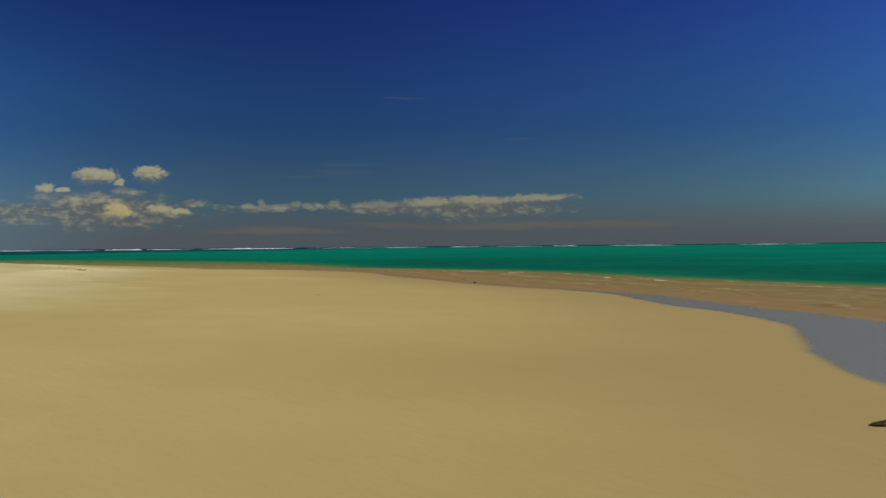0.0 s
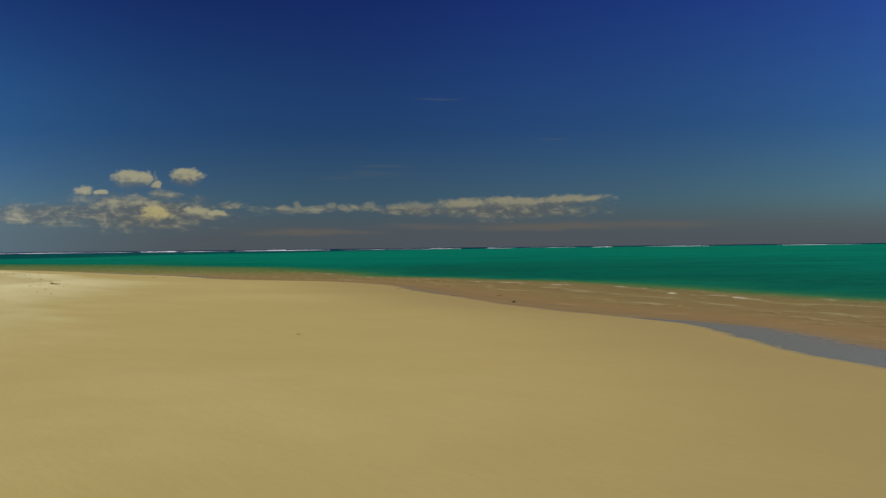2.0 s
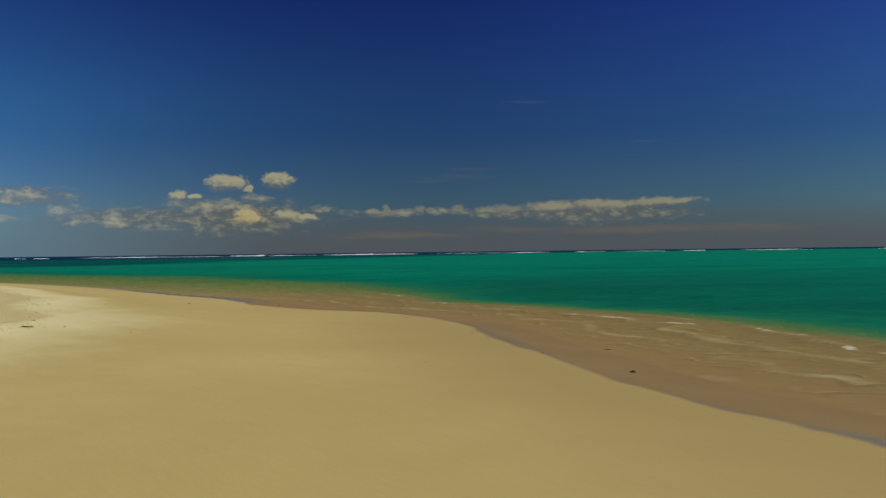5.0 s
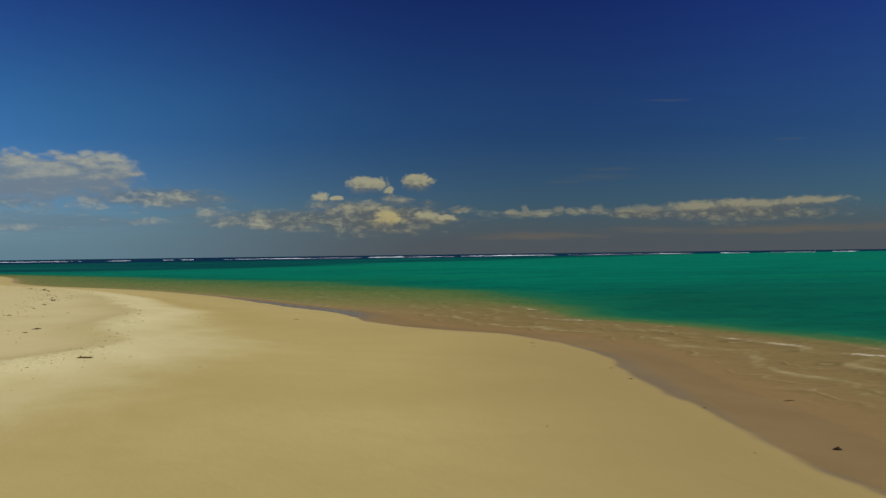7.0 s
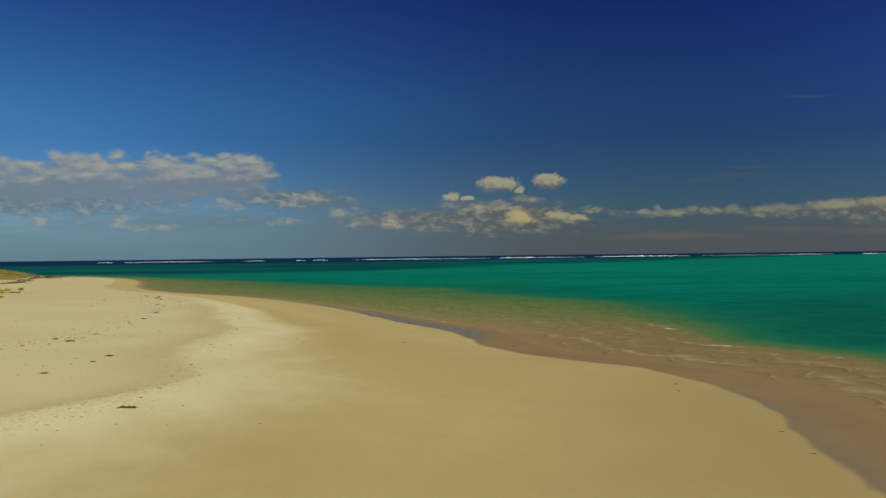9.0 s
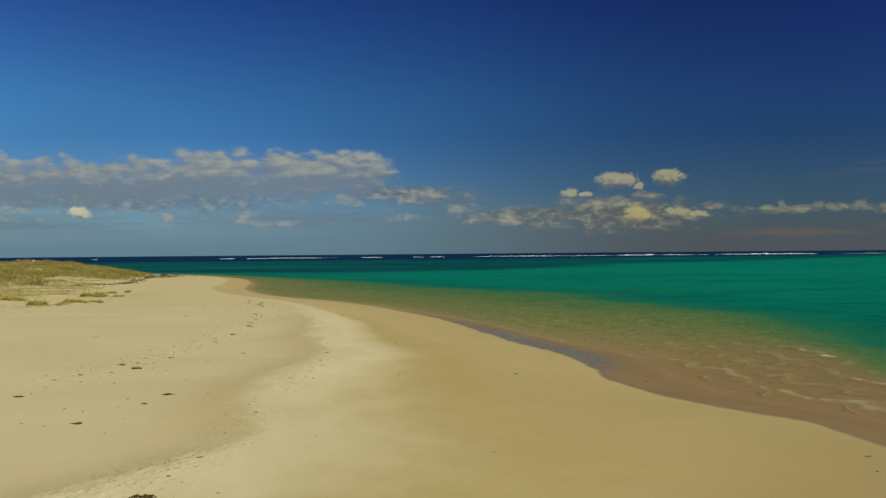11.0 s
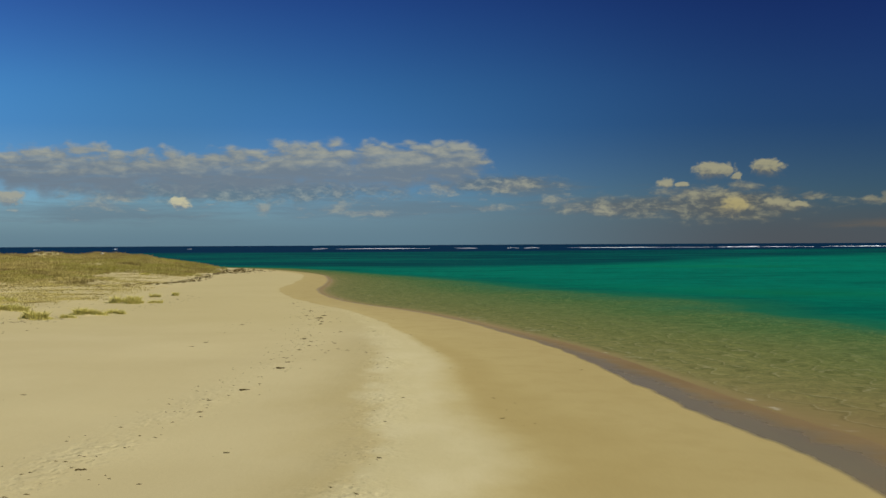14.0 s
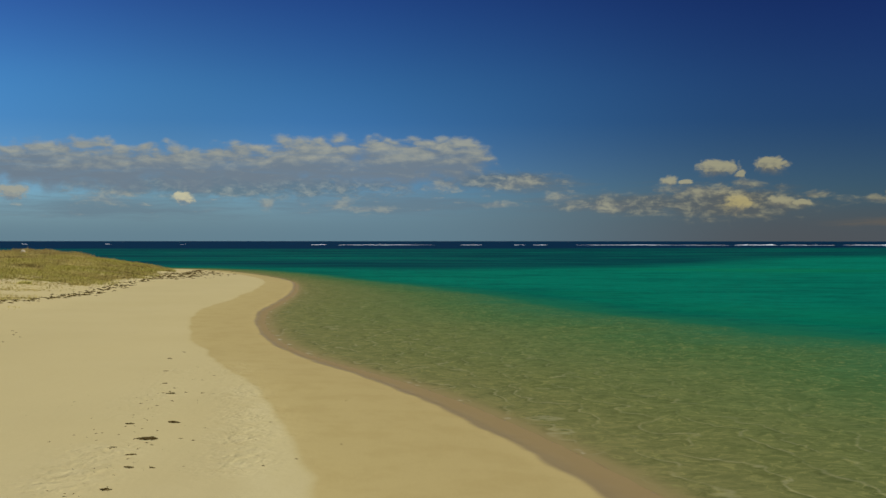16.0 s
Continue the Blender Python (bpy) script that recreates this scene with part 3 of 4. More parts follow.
def sheet(name, xs, ys, height, attributes, mat, keep=None):
    gx, gy = np.meshgrid(xs, ys)
    x, y = gx.ravel(), gy.ravel()
    r = np.hypot(x, y)
    x, y = np.where(r > REACH, x * REACH / np.maximum(r, 1), x), np.where(r > REACH, y * REACH / np.maximum(r, 1), y)
    s = inland_of(x, y)
    z = height(x, y, s)
    nx, ny = len(xs), len(ys)
    i = (np.arange(ny - 1)[:, None] * nx + np.arange(nx - 1)).ravel()
    faces = np.stack([i, i + 1, i + 1 + nx, i + nx], 1)
    if keep is not None:
        faces = faces[keep(x, y, s)[faces].any(1)]
    mesh = bpy.data.meshes.new(name)
    mesh.from_pydata(np.stack([x, y, z], 1).tolist(), [], faces.tolist())
    for key, f in attributes.items():
        mesh.attributes.new(key, "FLOAT", "POINT").data.foreach_set("value", np.asarray(f(x, y, s), np.float32))
    mesh.polygons.foreach_set("use_smooth", np.ones(len(mesh.polygons), bool))
    mesh.materials.append(mat)
    return new(name, mesh)


def bare_sand(x, y):
    return sum(np.exp(-((x - cx) / (wide * 0.9)) ** 2 - ((y - 345) / 7.0) ** 2) for cx, tall, wide in BARE_HUMPS) * smooth(rolling(x, y, 3.2) + 0.5 * rolling(y, x, 7), -0.9, 0.3)


def closed_grass(x, y):
    """The closed cover of the dune, with a sandy pocket in front of its point."""
    wander = 3.0 * rolling(x, y, 17) + 2.2 * rolling(x + 9, y, 5.5)
    front = smooth(-x + 0.5 * wander, 51, 56) * smooth(y + wander, 186, 197) * (1 - smooth(y + wander, 206, 215))
    back = smooth(-x + 0.5 * wander, 58, 63) * smooth(y, 190, 205)
    point = smooth(y + wander, 234, 243) * smooth(grass_edge(y) - x + 0.4 * wander, 1.5, 4.5)
    return np.maximum(np.maximum(front, back), point)


def straw_cover(x, y):
    """Thin straw-coloured grass on the flat in front of the dune, in loose bands."""
    q = grass_edge(y) - x
    bands = smooth(0.5 * rolling(x * 0.35, y, 7) + 0.6 * rolling(x, y, 21), -0.85, 0.45)
    return bands * smooth(q, 1, 9) * smooth(y, 122, 146) * (1 - 0.75 * smooth(y, 207, 216)) * (1 - smooth(y, 235, 245))


def turf(x, y, s):
    """How far the sand is bound by dry grass and litter."""
    return np.maximum(closed_grass(x, y) * np.clip(1 - 1.9 * bare_sand(x, y), 0, 1), 0.95 * straw_cover(x, y)) * smooth(s, 9, 16)


def film_reach(x, y, s):
    """1 at the edge of the wet sand, 0 where the film of water left by the last wash ends, below 0 beyond."""
    width = np.interp(y + 2 * rolling(x, y, 20), (-60, -36, -26, -17, -8, 0, 5, 15, 25, 44, 52, 60, 75, 90, 110, 126, 160),
                      (4.5, 3.6, 2.6, 0.7, 0.4, 1.2, 2.0, 1.0, 0.4, 0.8, 3.6, 4.2, 3.6, 2.6, 1.5, 1.2, 0.7))
    return np.clip(1 + s / width, -3, 3)


def film_depth(x, y, s):
    """How thick that film lies."""
    return np.interp(y, (-30, -20, 46, 54, 75, 95, 118), (1.0, 0.34, 0.34, 0.55, 0.45, 0.36, 0.28))


TRACKS = (((-14, 38), (-11.3, 52), (-9.6, 72), (-9, 92), (-11, 112), (-14.5, 142)), ((-9, 10), (-6, 16.5), (-4.4, 25), (-3, 42), (-2.4, 62), (-3.1, 80), (-4.6, 100), (-6.5, 114), (-7.6, 121), (-9.8, 133), (-13.3, 148)))


def trodden(x, y, s):
    """Rough, much walked strips along the beach."""
    best = np.full(x.shape, 1e9)
    for path in TRACKS:
        for cx, cy in spline(path, 14):
            best = np.minimum(best, (x - cx) ** 2 + ((y - cy) / 1.6) ** 2)
    return np.exp(-best / 1.3) * (0.45 + 0.40 * np.clip(rolling(x, y, 9) + 0.5 * rolling(y, x, 3.1), -1, 1))


def dry_sand(x, y, s):
    """From 0 in the damp belt that the last tide left to 1 on the dry sand above it, going on evenly past both."""
    low = np.interp(y, (-15, 28, 42, 57, 79, 105, 126, 156, 201, 290), (15, 10.5, 8.3, 7.8, 7.8, 7.5, 6.7, 4.4, 5.0, 3.4))
    high = np.interp(y, (-15, 28, 42, 57, 79, 105, 126, 156, 201, 290), (25, 17.5, 13.5, 11.5, 9.9, 8.8, 7.9, 5.5, 6.2, 4.8))
    at = (s + (0.6 - 0.42 * smooth(y, 70, 105)) * rolling(x, y, 17) + 0.10 * rolling(x, y, 5) - low) / (high - low) - 0.5
    return np.clip(0.5 + at * np.interp(y, (85, 112), (1.0, 2.4)), -4, 5)


def upper_sand(x, y, s):
    """Metres above the ridge, where the sand is darker and its slope painted as shaded."""
    return np.clip(s + 0.6 * rolling(x, y, 12) + 0.2 * rolling(x, y, 4) - ridge_line(y), -6, 6)


ground = sheet("ground", lines((-62, 34), REACH, 0.7, 1.05), lines((-66, 384), REACH, 0.9), ground_height,
               {"inland": lambda x, y, s: s, "turf": turf, "dry": dry_sand, "upper": upper_sand, "film": film_reach, "film_depth": film_depth, "trodden": trodden}, SAND)
tagged(ground, "pale golden beach sand, damp and dark along the waterline", "beach", kind="structure")


def weed_cover(x, y, s):
    line = np.where(x < 0, 320.0, 320 + 1.35 * x) + 25 * rolling(x, y, 160)
    return smooth(y, line - 15, line + 70) * smooth(-s, 8, 40)


def swell_phase(x, y, s):
    return -s * 6.283 / 3.0 + 2.4 * rolling(x, y, 11) + 1.5 * rolling(y, x + 7, 5.3)


def swell(x, y, s):
    """0 to 1: sharp little crests that run along the shore."""
    return (1 - np.abs(np.sin(swell_phase(x, y, s) / 2))) ** 1.6


def water_height(x, y, s):
    o = -s
    near = smooth(o, 2.0, 6.5) * (1 - smooth(o, 30, 70)) * (1 - smooth(np.hypot(x, y - 80), 150, 300))
    near = near * smooth(SEA_LEVEL - ground_height(x, y, s), 0.02, 0.22)
    uneven = 0.5 + 0.5 * np.clip(rolling(x + 13, y - 5, 14), -1, 1)
    return SEA_LEVEL + near * (0.13 * uneven * (swell(x, y, s) - 0.25) + 0.02 * rolling(x, y, 1.9))


def crest_line(x, y, s):
    at = -s / shelf(y)
    edge = np.exp(-((at - 0.78 - 0.10 * rolling(x, y, 30)) / 0.10) ** 2)
    return edge * swell(x, y, s) * 1.2 * (1 - smooth(y, 50, 85))


def wash_line(x, y, s):
    at = -s / shelf(y)
    return swell(x, y, s) * smooth(at, 0.20, 0.36) * (1 - smooth(at, 0.85, 1.05)) * (1 - 0.85 * smooth(y, 50, 90))


water = sheet("water", lines((-30, 46), REACH, 0.5), lines((-50, 205), REACH, 0.6), water_height,
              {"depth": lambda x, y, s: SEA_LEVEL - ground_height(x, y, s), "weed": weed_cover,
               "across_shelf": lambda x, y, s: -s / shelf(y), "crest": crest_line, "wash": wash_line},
              SEA, keep=lambda x, y, s: s < 0.5)
tagged(water, "clear emerald lagoon water, shallow over sand near the shore", "sea", kind="structure")

# ---------------------------------------------------------------- reef


def foam_material():
    m, n = material("surf_foam")
    speck = n.noise(n.place(), 0.6, 4, 0.7)
    shader = n.node("ShaderNodeBsdfPrincipled", 0, None, Base_Color=n.mix(n.step(speck, 0.3, 0.7), (0.78, 0.80, 0.79), (0.90, 0.90, 0.88)),
                    Roughness=0.8)
    finish(n, shader)
    return m


FOAM = foam_material()


def breaking_wave(yaw, span, far, tall):
    """A ragged line of white water across the given angle, seen from the beach."""
    rng = np.random.default_rng(int(9000 + yaw * 37))
    steps = max(8, int(span * far / 57.3 / 4))
    verts, faces = [], []
    height = np.convolve(rng.uniform(0, 1, steps + 9), np.ones(9) / 9, "valid")
    height = np.clip((height - height.min()) / (np.ptp(height) + 1e-6), 0, 1)
    for i in range(steps + 1):
        a = radians(yaw + span * (0.5 - i / steps))
        ends = 1 - abs(2 * i / steps - 1) ** 6
        crest = 0.72 * tall * ends * (0.18 + 0.38 * height[i] ** 2 + 0.32 * rng.uniform(0, 1) ** 3) - 0.05
        r = far + rng.uniform(-6, 6)
        for off, h in ((-5, -0.1), (-2.5, crest * 0.55), (0, crest), (3, crest * 0.6), (7, -0.1)):
            verts.append((-math.sin(a) * (r + off), math.cos(a) * (r + off), SEA_LEVEL + h))
    for i in range(steps):
        for k in range(4):
            a = i * 5 + k
            faces.append((a, a + 1, a + 6, a + 5))
    mesh = bpy.data.meshes.new("breaking_wave")
    mesh.from_pydata(verts, [], faces)
    mesh.materials.append(FOAM)
    return tagged(new("breaking_wave", mesh), "long white breaking wave on the distant reef", "wave", "surf on the reef")


for yaw, span, far, tall in ((18.8, 0.3, 1900, 1.6), (15.3, 0.3, 1900, 1.4), (12.0, 0.3, 1800, 1.2), (5.9, 0.8, 1650, 1.8), (2.9, 4.6, 1600, 1.2),
                             (-1.0, 1.2, 1600, 1.5), (-3.3, 0.6, 1600, 1.5), (-4.2, 0.8, 1600, 1.5), (-9.2, 7.2, 1600, 1.5), (-13.8, 2.0, 1620, 3.0),
                             (-16.0, 2.4, 1640, 1.3), (-19.8, 4.8, 1660, 2.4), (-24.8, 4.4, 1690, 0.8), (-27.6, 2.2, 1720, 1.6), (-30.6, 1.5, 1720, 1.8),
                             (-33.2, 3.0, 1740, 0.7), (-35.6, 1.2, 1750, 1.5), (-39.4, 3.4, 1750, 1.1), (-45.8, 4.2, 1780, 1.1)):
    breaking_wave(yaw, span, far, tall)

# ---------------------------------------------------------------- dune grass


def link_mesh(name, verts, faces, mat, smooth_faces=False):
    mesh = bpy.data.meshes.new(name)
    mesh.from_pydata(verts, [], faces)
    mesh.materials.append(mat)
    if smooth_faces:
        mesh.polygons.foreach_set("use_smooth", np.ones(len(mesh.polygons), bool))
    return new(name, mesh)


def grass_material():
    m, n = material("dune_grass")
    here = n.place()
    each = n.node("ShaderNodeNewGeometry", 8)
    patch, clump = n.noise(here, 0.055, 3, 0.6), n.noise(here, 0.14, 4, 0.65)
    spot = n.tree.nodes.new("ShaderNodeSeparateXYZ")
    n.put(spot.inputs[0], here)
    dry_bush = n.noise(n.stretch(here, 1.0, 1.6, 1), 0.30, 4, 0.65)
    fresh = n.mul(n.step(spot.outputs[0], -84.0, -66.0), n.step(spot.outputs[1], 200.0, 275.0))
    green = n.mix(n.step(n.add(patch, n.mul(fresh, 0.12)), 0.42, 0.62), (0.500, 0.388, 0.115), (0.370, 0.328, 0.066))
    green = n.mix(n.mul(n.step(spot.outputs[1], 232.0, 190.0), n.step(spot.outputs[0], -64.0, -52.0)), green, (0.640, 0.520, 0.165))
    green = n.mix(n.mul(n.step(spot.outputs[1], 312.0, 340.0), n.step(spot.outputs[0], -70.0, -84.0)), green, (0.350, 0.262, 0.090))
    green = n.mix(n.step(clump, 0.50, 0.64, 0.0, 0.85), green, (0.225, 0.162, 0.054))
    green = n.mix(n.step(dry_bush, 0.50, 0.66, 0.0, 0.65), green, (0.300, 0.215, 0.075))
    colour = n.mix(n.step(each, 0.35, 1.0, 0.0, 0.40), green, (0.56, 0.46, 0.150))
    colour = n.mix(n.step(each, 0.0, 0.10, 0.25, 0.0), colour, (0.20, 0.145, 0.06))
    leaf_shader(n, colour)
    return m


def leaf_shader(n, colour):
    """Thin blades that let the light through, lit much as the whole tuft is."""
    own = n.node("ShaderNodeNewGeometry", 1)
    lean = n.vec("NORMALIZE", n.vec("ADD", n.vec("MULTIPLY", own, (0.35, 0.35, 0.35)), (0, 0, 0.75)))
    out = n.node("ShaderNodeMixShader", 0, None, Fac=0.25)
    n.put(out.node.inputs[1], n.node("ShaderNodeBsdfDiffuse", 0, None, Color=colour, Normal=lean))
    n.put(out.node.inputs[2], n.node("ShaderNodeBsdfTranslucent", 0, None, Color=colour))
    finish(n, out)


GRASS = grass_material()


def young_grass_material():
    m, n = material("tussock_grass")
    each = n.node("ShaderNodeNewGeometry", 8)
    colour = n.mix(each, (0.58, 0.52, 0.105), (0.80, 0.68, 0.210))
    leaf_shader(n, colour)
    return m


YOUNG = young_grass_material()


def blades(rng, where, count, spread, tall, verts, faces, broad=1.0):
    """A tuft: bent, tapering blades that fan out from one root."""
    x, y, z = where
    for _ in range(count):
        a, r = rng.uniform(0, 6.283), spread * rng.uniform(0, 1) ** 0.5
        h, lean = tall * rng.uniform(0.5, 1.0), rng.uniform(0.4, 1.7)
        w = broad * (0.018 + 0.05 * tall * rng.uniform(0.6, 1.2))
        bx, by = x + math.cos(a) * r * 0.6, y + math.sin(a) * r * 0.6
        ox, oy = math.cos(a) * lean * h, math.sin(a) * lean * h
        t = rng.uniform(0, 3.14)
        px, py = math.cos(t) * w, math.sin(t) * w
        i = len(verts)
        verts += [(bx - px, by - py, z - 0.05), (bx + px, by + py, z - 0.05),
                  (bx + ox * 0.4 + px * 0.8, by + oy * 0.4 + py * 0.8, z + h * 0.62), (bx + ox * 0.4 - px * 0.8, by + oy * 0.4 - py * 0.8, z + h * 0.62),
                  (bx + ox, by + oy, z + h)]
        faces += [(i, i + 1, i + 2, i + 3), (i + 3, i + 2, i + 4)]


def grow_dune():
    rng = np.random.default_rng(5)
    n = 210000
    y = rng.uniform(105, 374, n)
    x = grass_edge(y) - rng.uniform(-4, 95, n)
    s = inland_of(x, y)
    straw, cover = straw_cover(x, y), closed_grass(x, y)
    dense = np.maximum(cover, 1.0 * straw) * smooth(s, 9, 16)
    far_tip = 1 - smooth(y, 352, 376)
    far_tip = far_tip * np.clip(1 - 1.9 * bare_sand(x, y), 0, 1)
    seen = (x / np.maximum(y + 5, 1)) > -0.47
    pick = seen & (rng.uniform(0, 1, n) < dense * far_tip * 0.66)
    x, y, cover = x[pick], y[pick], cover[pick]
    shrub = 0.75 + 0.9 * smooth(rolling(x, y, 5.2) + 0.6 * rolling(x, y, 13), -0.1, 1.0) + 1.1 * smooth(y, 322, 340) * smooth(rolling(x, y, 6), 0.1, 0.8) * smooth(-x, 78, 88)
    z = ground_height(x, y)
    verts, faces = [], []
    for a, b, c, full, bush in zip(x, y, z, cover, shrub):
        tall = rng.uniform(0.24, 0.5) * bush if full > 0.3 else rng.uniform(0.10, 0.22)
        blades(rng, (a, b, c), 6, 0.55 if full > 0.3 else 1.1, tall, verts, faces, 1.25)
    ob = link_mesh("dune_grass", verts, faces, GRASS)
    tagged(ob, "dense dry olive-yellow grass covering the low dune", "grass", kind="stuff")


grow_dune()


def part(name, verts, faces, mat, parent, label="", smooth_faces=True):
    ob = link_mesh(name, verts, faces, mat, smooth_faces)
    ob.parent = parent
    return tagged(ob, label)


def height_at(x, y):
    return float(ground_height(np.array([float(x)]), np.array([float(y)]))[0])


def tussock(x, y, size, tall, seed):
    """A low hummock of caught sand with a fan of blades on it."""
    rng = np.random.default_rng(seed)
    z = height_at(x, y)
    base = new("grass_tussock")
    base.location = (x, y, z)
    rise = 0.16 * size

    def mound_z(u, v):
        r = min(1.0, math.hypot(u / 1.7, v) / size)
        return height_at(x + u, y + v) - z + rise * (1 - r * r) ** 2 - 0.03 * (r > 0.97)

    verts, faces, rings, spokes = [(0, 0, mound_z(0, 0))], [], 5, 18
    for k in range(1, rings + 1):
        for j in range(spokes):
            a = 6.2832 * j / spokes
            r = size * k / rings * (1 + 0.12 * math.sin(3 * a + seed))
            u, v = 1.7 * r * math.cos(a), r * math.sin(a)
            verts.append((u, v, mound_z(u, v)))
    for j in range(spokes):
        faces.append((0, 1 + j, 1 + (j + 1) % spokes))
        for k in range(rings - 1):
            a, b = 1 + k * spokes + j, 1 + k * spokes + (j + 1) % spokes
            faces.append((a, a + spokes, b + spokes, b))
    part("sand_mound", verts, faces, MOUND, base, "small hummock of pale blown sand")
    verts, faces = [], []
    lobes = [(rng.uniform(-1.25, 1.25) * size, rng.uniform(-0.5, 0.5) * size, rng.uniform(0.45, 1.0)) for _ in range(5)]
    for _ in range(int(20 + 130 * size)):
        cu, cv, share = lobes[rng.integers(5)]
        du, dv = rng.normal(0, 0.34), rng.normal(0, 0.26)
        u, v = cu + du * size, cv + dv * size
        high = 0.25 + share * math.exp(-(du * du + dv * dv) / 0.12)
        blades(rng, (u, v, mound_z(u, v)), 9, 0.3, tall * high * rng.uniform(0.5, 1.0), verts, faces, 0.85)
    tagged(part("foliage", verts, faces, YOUNG, base, "yellow-green grass blades", False), kind="stuff")
    tagged(base, "low spreading tussock of yellow-green beach grass on sand", "grass tussock", "tussocks in front of the dune")


def mound_material():
    m, n = material("blown_sand")
    patch = n.noise(n.place(), 1.2, 4, 0.6)
    finish(n, n.node("ShaderNodeBsdfPrincipled", 0, None, Base_Color=n.mix(n.step(patch, 0.3, 0.7), (0.48, 0.38, 0.16), (0.58, 0.47, 0.22)), Roughness=0.95))
    return m


MOUND = mound_material()
for i, (x, y, size, tall) in enumerate(((-33.7, 144.4, 1.05, 0.85), (-31.7, 122.5, 0.9, 0.62), (-34.3, 116.6, 1.0, 0.6), (-39.2, 125.6, 0.95, 0.6), (-47.0, 144.8, 0.6, 0.55),
                                        (-40.4, 107.4, 0.8, 0.7), (-34.0, 167.0, 0.28, 0.5), (-34.9, 161.3, 0.36, 0.55), (-52.8, 227.5, 0.55, 0.5), (-31.9, 118.5, 0.35, 0.4),
                                        (-31.3, 146.5, 0.4, 0.4), (-29.8, 125.0, 0.5, 0.5), (-52.0, 150.0, 0.8, 0.5))):
    tussock(x, y, 1.2 * size, 1.25 * tall, 40 + i)

# ---------------------------------------------------------------- things washed up on the sand


def weed_material():
    m, n = material("dry_seaweed")
    speck = n.noise(n.place(), 30.0, 3, 0.6)
    colour = n.mix(n.step(speck, 0.3, 0.7), (0.036, 0.024, 0.008), (0.115, 0.080, 0.025))
    finish(n, n.node("ShaderNodeBsdfPrincipled", 0, None, Base_Color=colour, Specular_IOR_Level=0.0, Roughness=0.95, Normal=n.bump(speck, 0.6, 0.02)))
    return m


WEED = weed_material()


def seaweed_clump(x, y, size, seed):
    """A loose, ragged heap of matted weed: many small torn wads and a few strands."""
    rng = np.random.default_rng(seed)
    bm = bmesh.new()
    turn, long = rng.uniform(-0.6, 0.6), rng.uniform(1.1, 2.0)
    lobes = [(rng.uniform(0, 6.28), rng.uniform(0.15, 0.45), k) for k in (2, 3, 5)]
    for p in bmesh.ops.create_icosphere(bm, subdivisions=2, radius=1)["verts"]:
        a = math.atan2(p.co.y, p.co.x)
        r = (0.30 if size < 0.25 else 0.20) * size * (1 + sum(w * math.sin(k * a + f) / k ** 0.5 for f, w, k in lobes))
        p.co = Vector((p.co.x * r * long ** 0.5, p.co.y * r / long ** 0.5, max(p.co.z, -0.3) * 0.10 * size * rng.uniform(0.7, 1.3)))
    for k in range(5 + int(34 * size)):
        a, r = rng.uniform(0, 6.283), size * 0.52 * rng.uniform(0, 1) ** 0.8
        u, v = math.cos(a) * r * long ** 0.5, math.sin(a) * r / long ** 0.5
        wad = bmesh.ops.create_icosphere(bm, subdivisions=1, radius=1)["verts"]
        w = size * rng.uniform(0.06, 0.20)
        ex, ey, spin = w * rng.uniform(0.8, 2.2), w * rng.uniform(0.4, 0.9), rng.uniform(0, 3.14)
        rise = w * rng.uniform(0.35, 0.75) * (1.3 - r / size)
        for p in wad:
            q = Vector((p.co.x * ex, p.co.y * ey, 0)) * (1 + rng.uniform(-0.25, 0.25))
            p.co = Vector((u + q.x * math.cos(spin) - q.y * math.sin(spin), v + q.x * math.sin(spin) + q.y * math.cos(spin),
                           max(p.co.z, -0.2) * rise + 0.25 * rise))
    bmesh.ops.rotate(bm, verts=bm.verts, cent=(0, 0, 0), matrix=Matrix.Rotation(turn, 3, "Z"))
    mesh = bpy.data.meshes.new("seaweed_clump")
    bm.to_mesh(mesh)
    bm.free()
    mesh.materials.append(WEED)
    ob = new("seaweed_clump", mesh)
    ob.location = (x, y, height_at(x, y))
    kind = "large" if size > 0.3 else "small"
    return tagged(ob, kind + " ragged clump of dark dry seaweed lying on the sand", "seaweed", "seaweed along the tide line")


DRIFT_A = ((7.8, -9.1, 0.06), (4.9, -5.0, 0.06), (10.4, -2.3, 0.14), (11.7, 4.9, 0.14), (-6.9, 7.8, 0.08), (12.6, 8.4, 0.12), (-7.2, 10.7, 0.11), (-4.1, 11.1, 0.06), (-1.6, 11.1, 0.09), (-6.5, 13.1, 0.08), (-5.4, 14.2, 0.42), (-5.2, 16.6, 0.14), (13.2, 17.7, 0.12), (-5.8, 19.2, 0.07), (-4.8, 19.3, 0.17), (14.0, 20.1, 0.14), (3.3, 20.5, 0.08), (-3.6, 21.6, 0.07), (-1.8, 23.0, 0.06), (-4.6, 24.0, 0.10), (17.5, 25.5, 0.09), (-10.5, 25.9, 0.09), (-9.6, 26.5, 0.33), (-11.4, 26.6, 0.09), (-4.0, 28.2, 0.09), (-10.1, 29.5, 0.10), (-10.9, 30.2, 0.10), (-4.4, 30.3, 0.10), (-9.1, 30.6, 0.10), (-8.3, 31.5, 0.24), (-5.2, 31.7, 0.08), (-9.2, 33.0, 0.14))
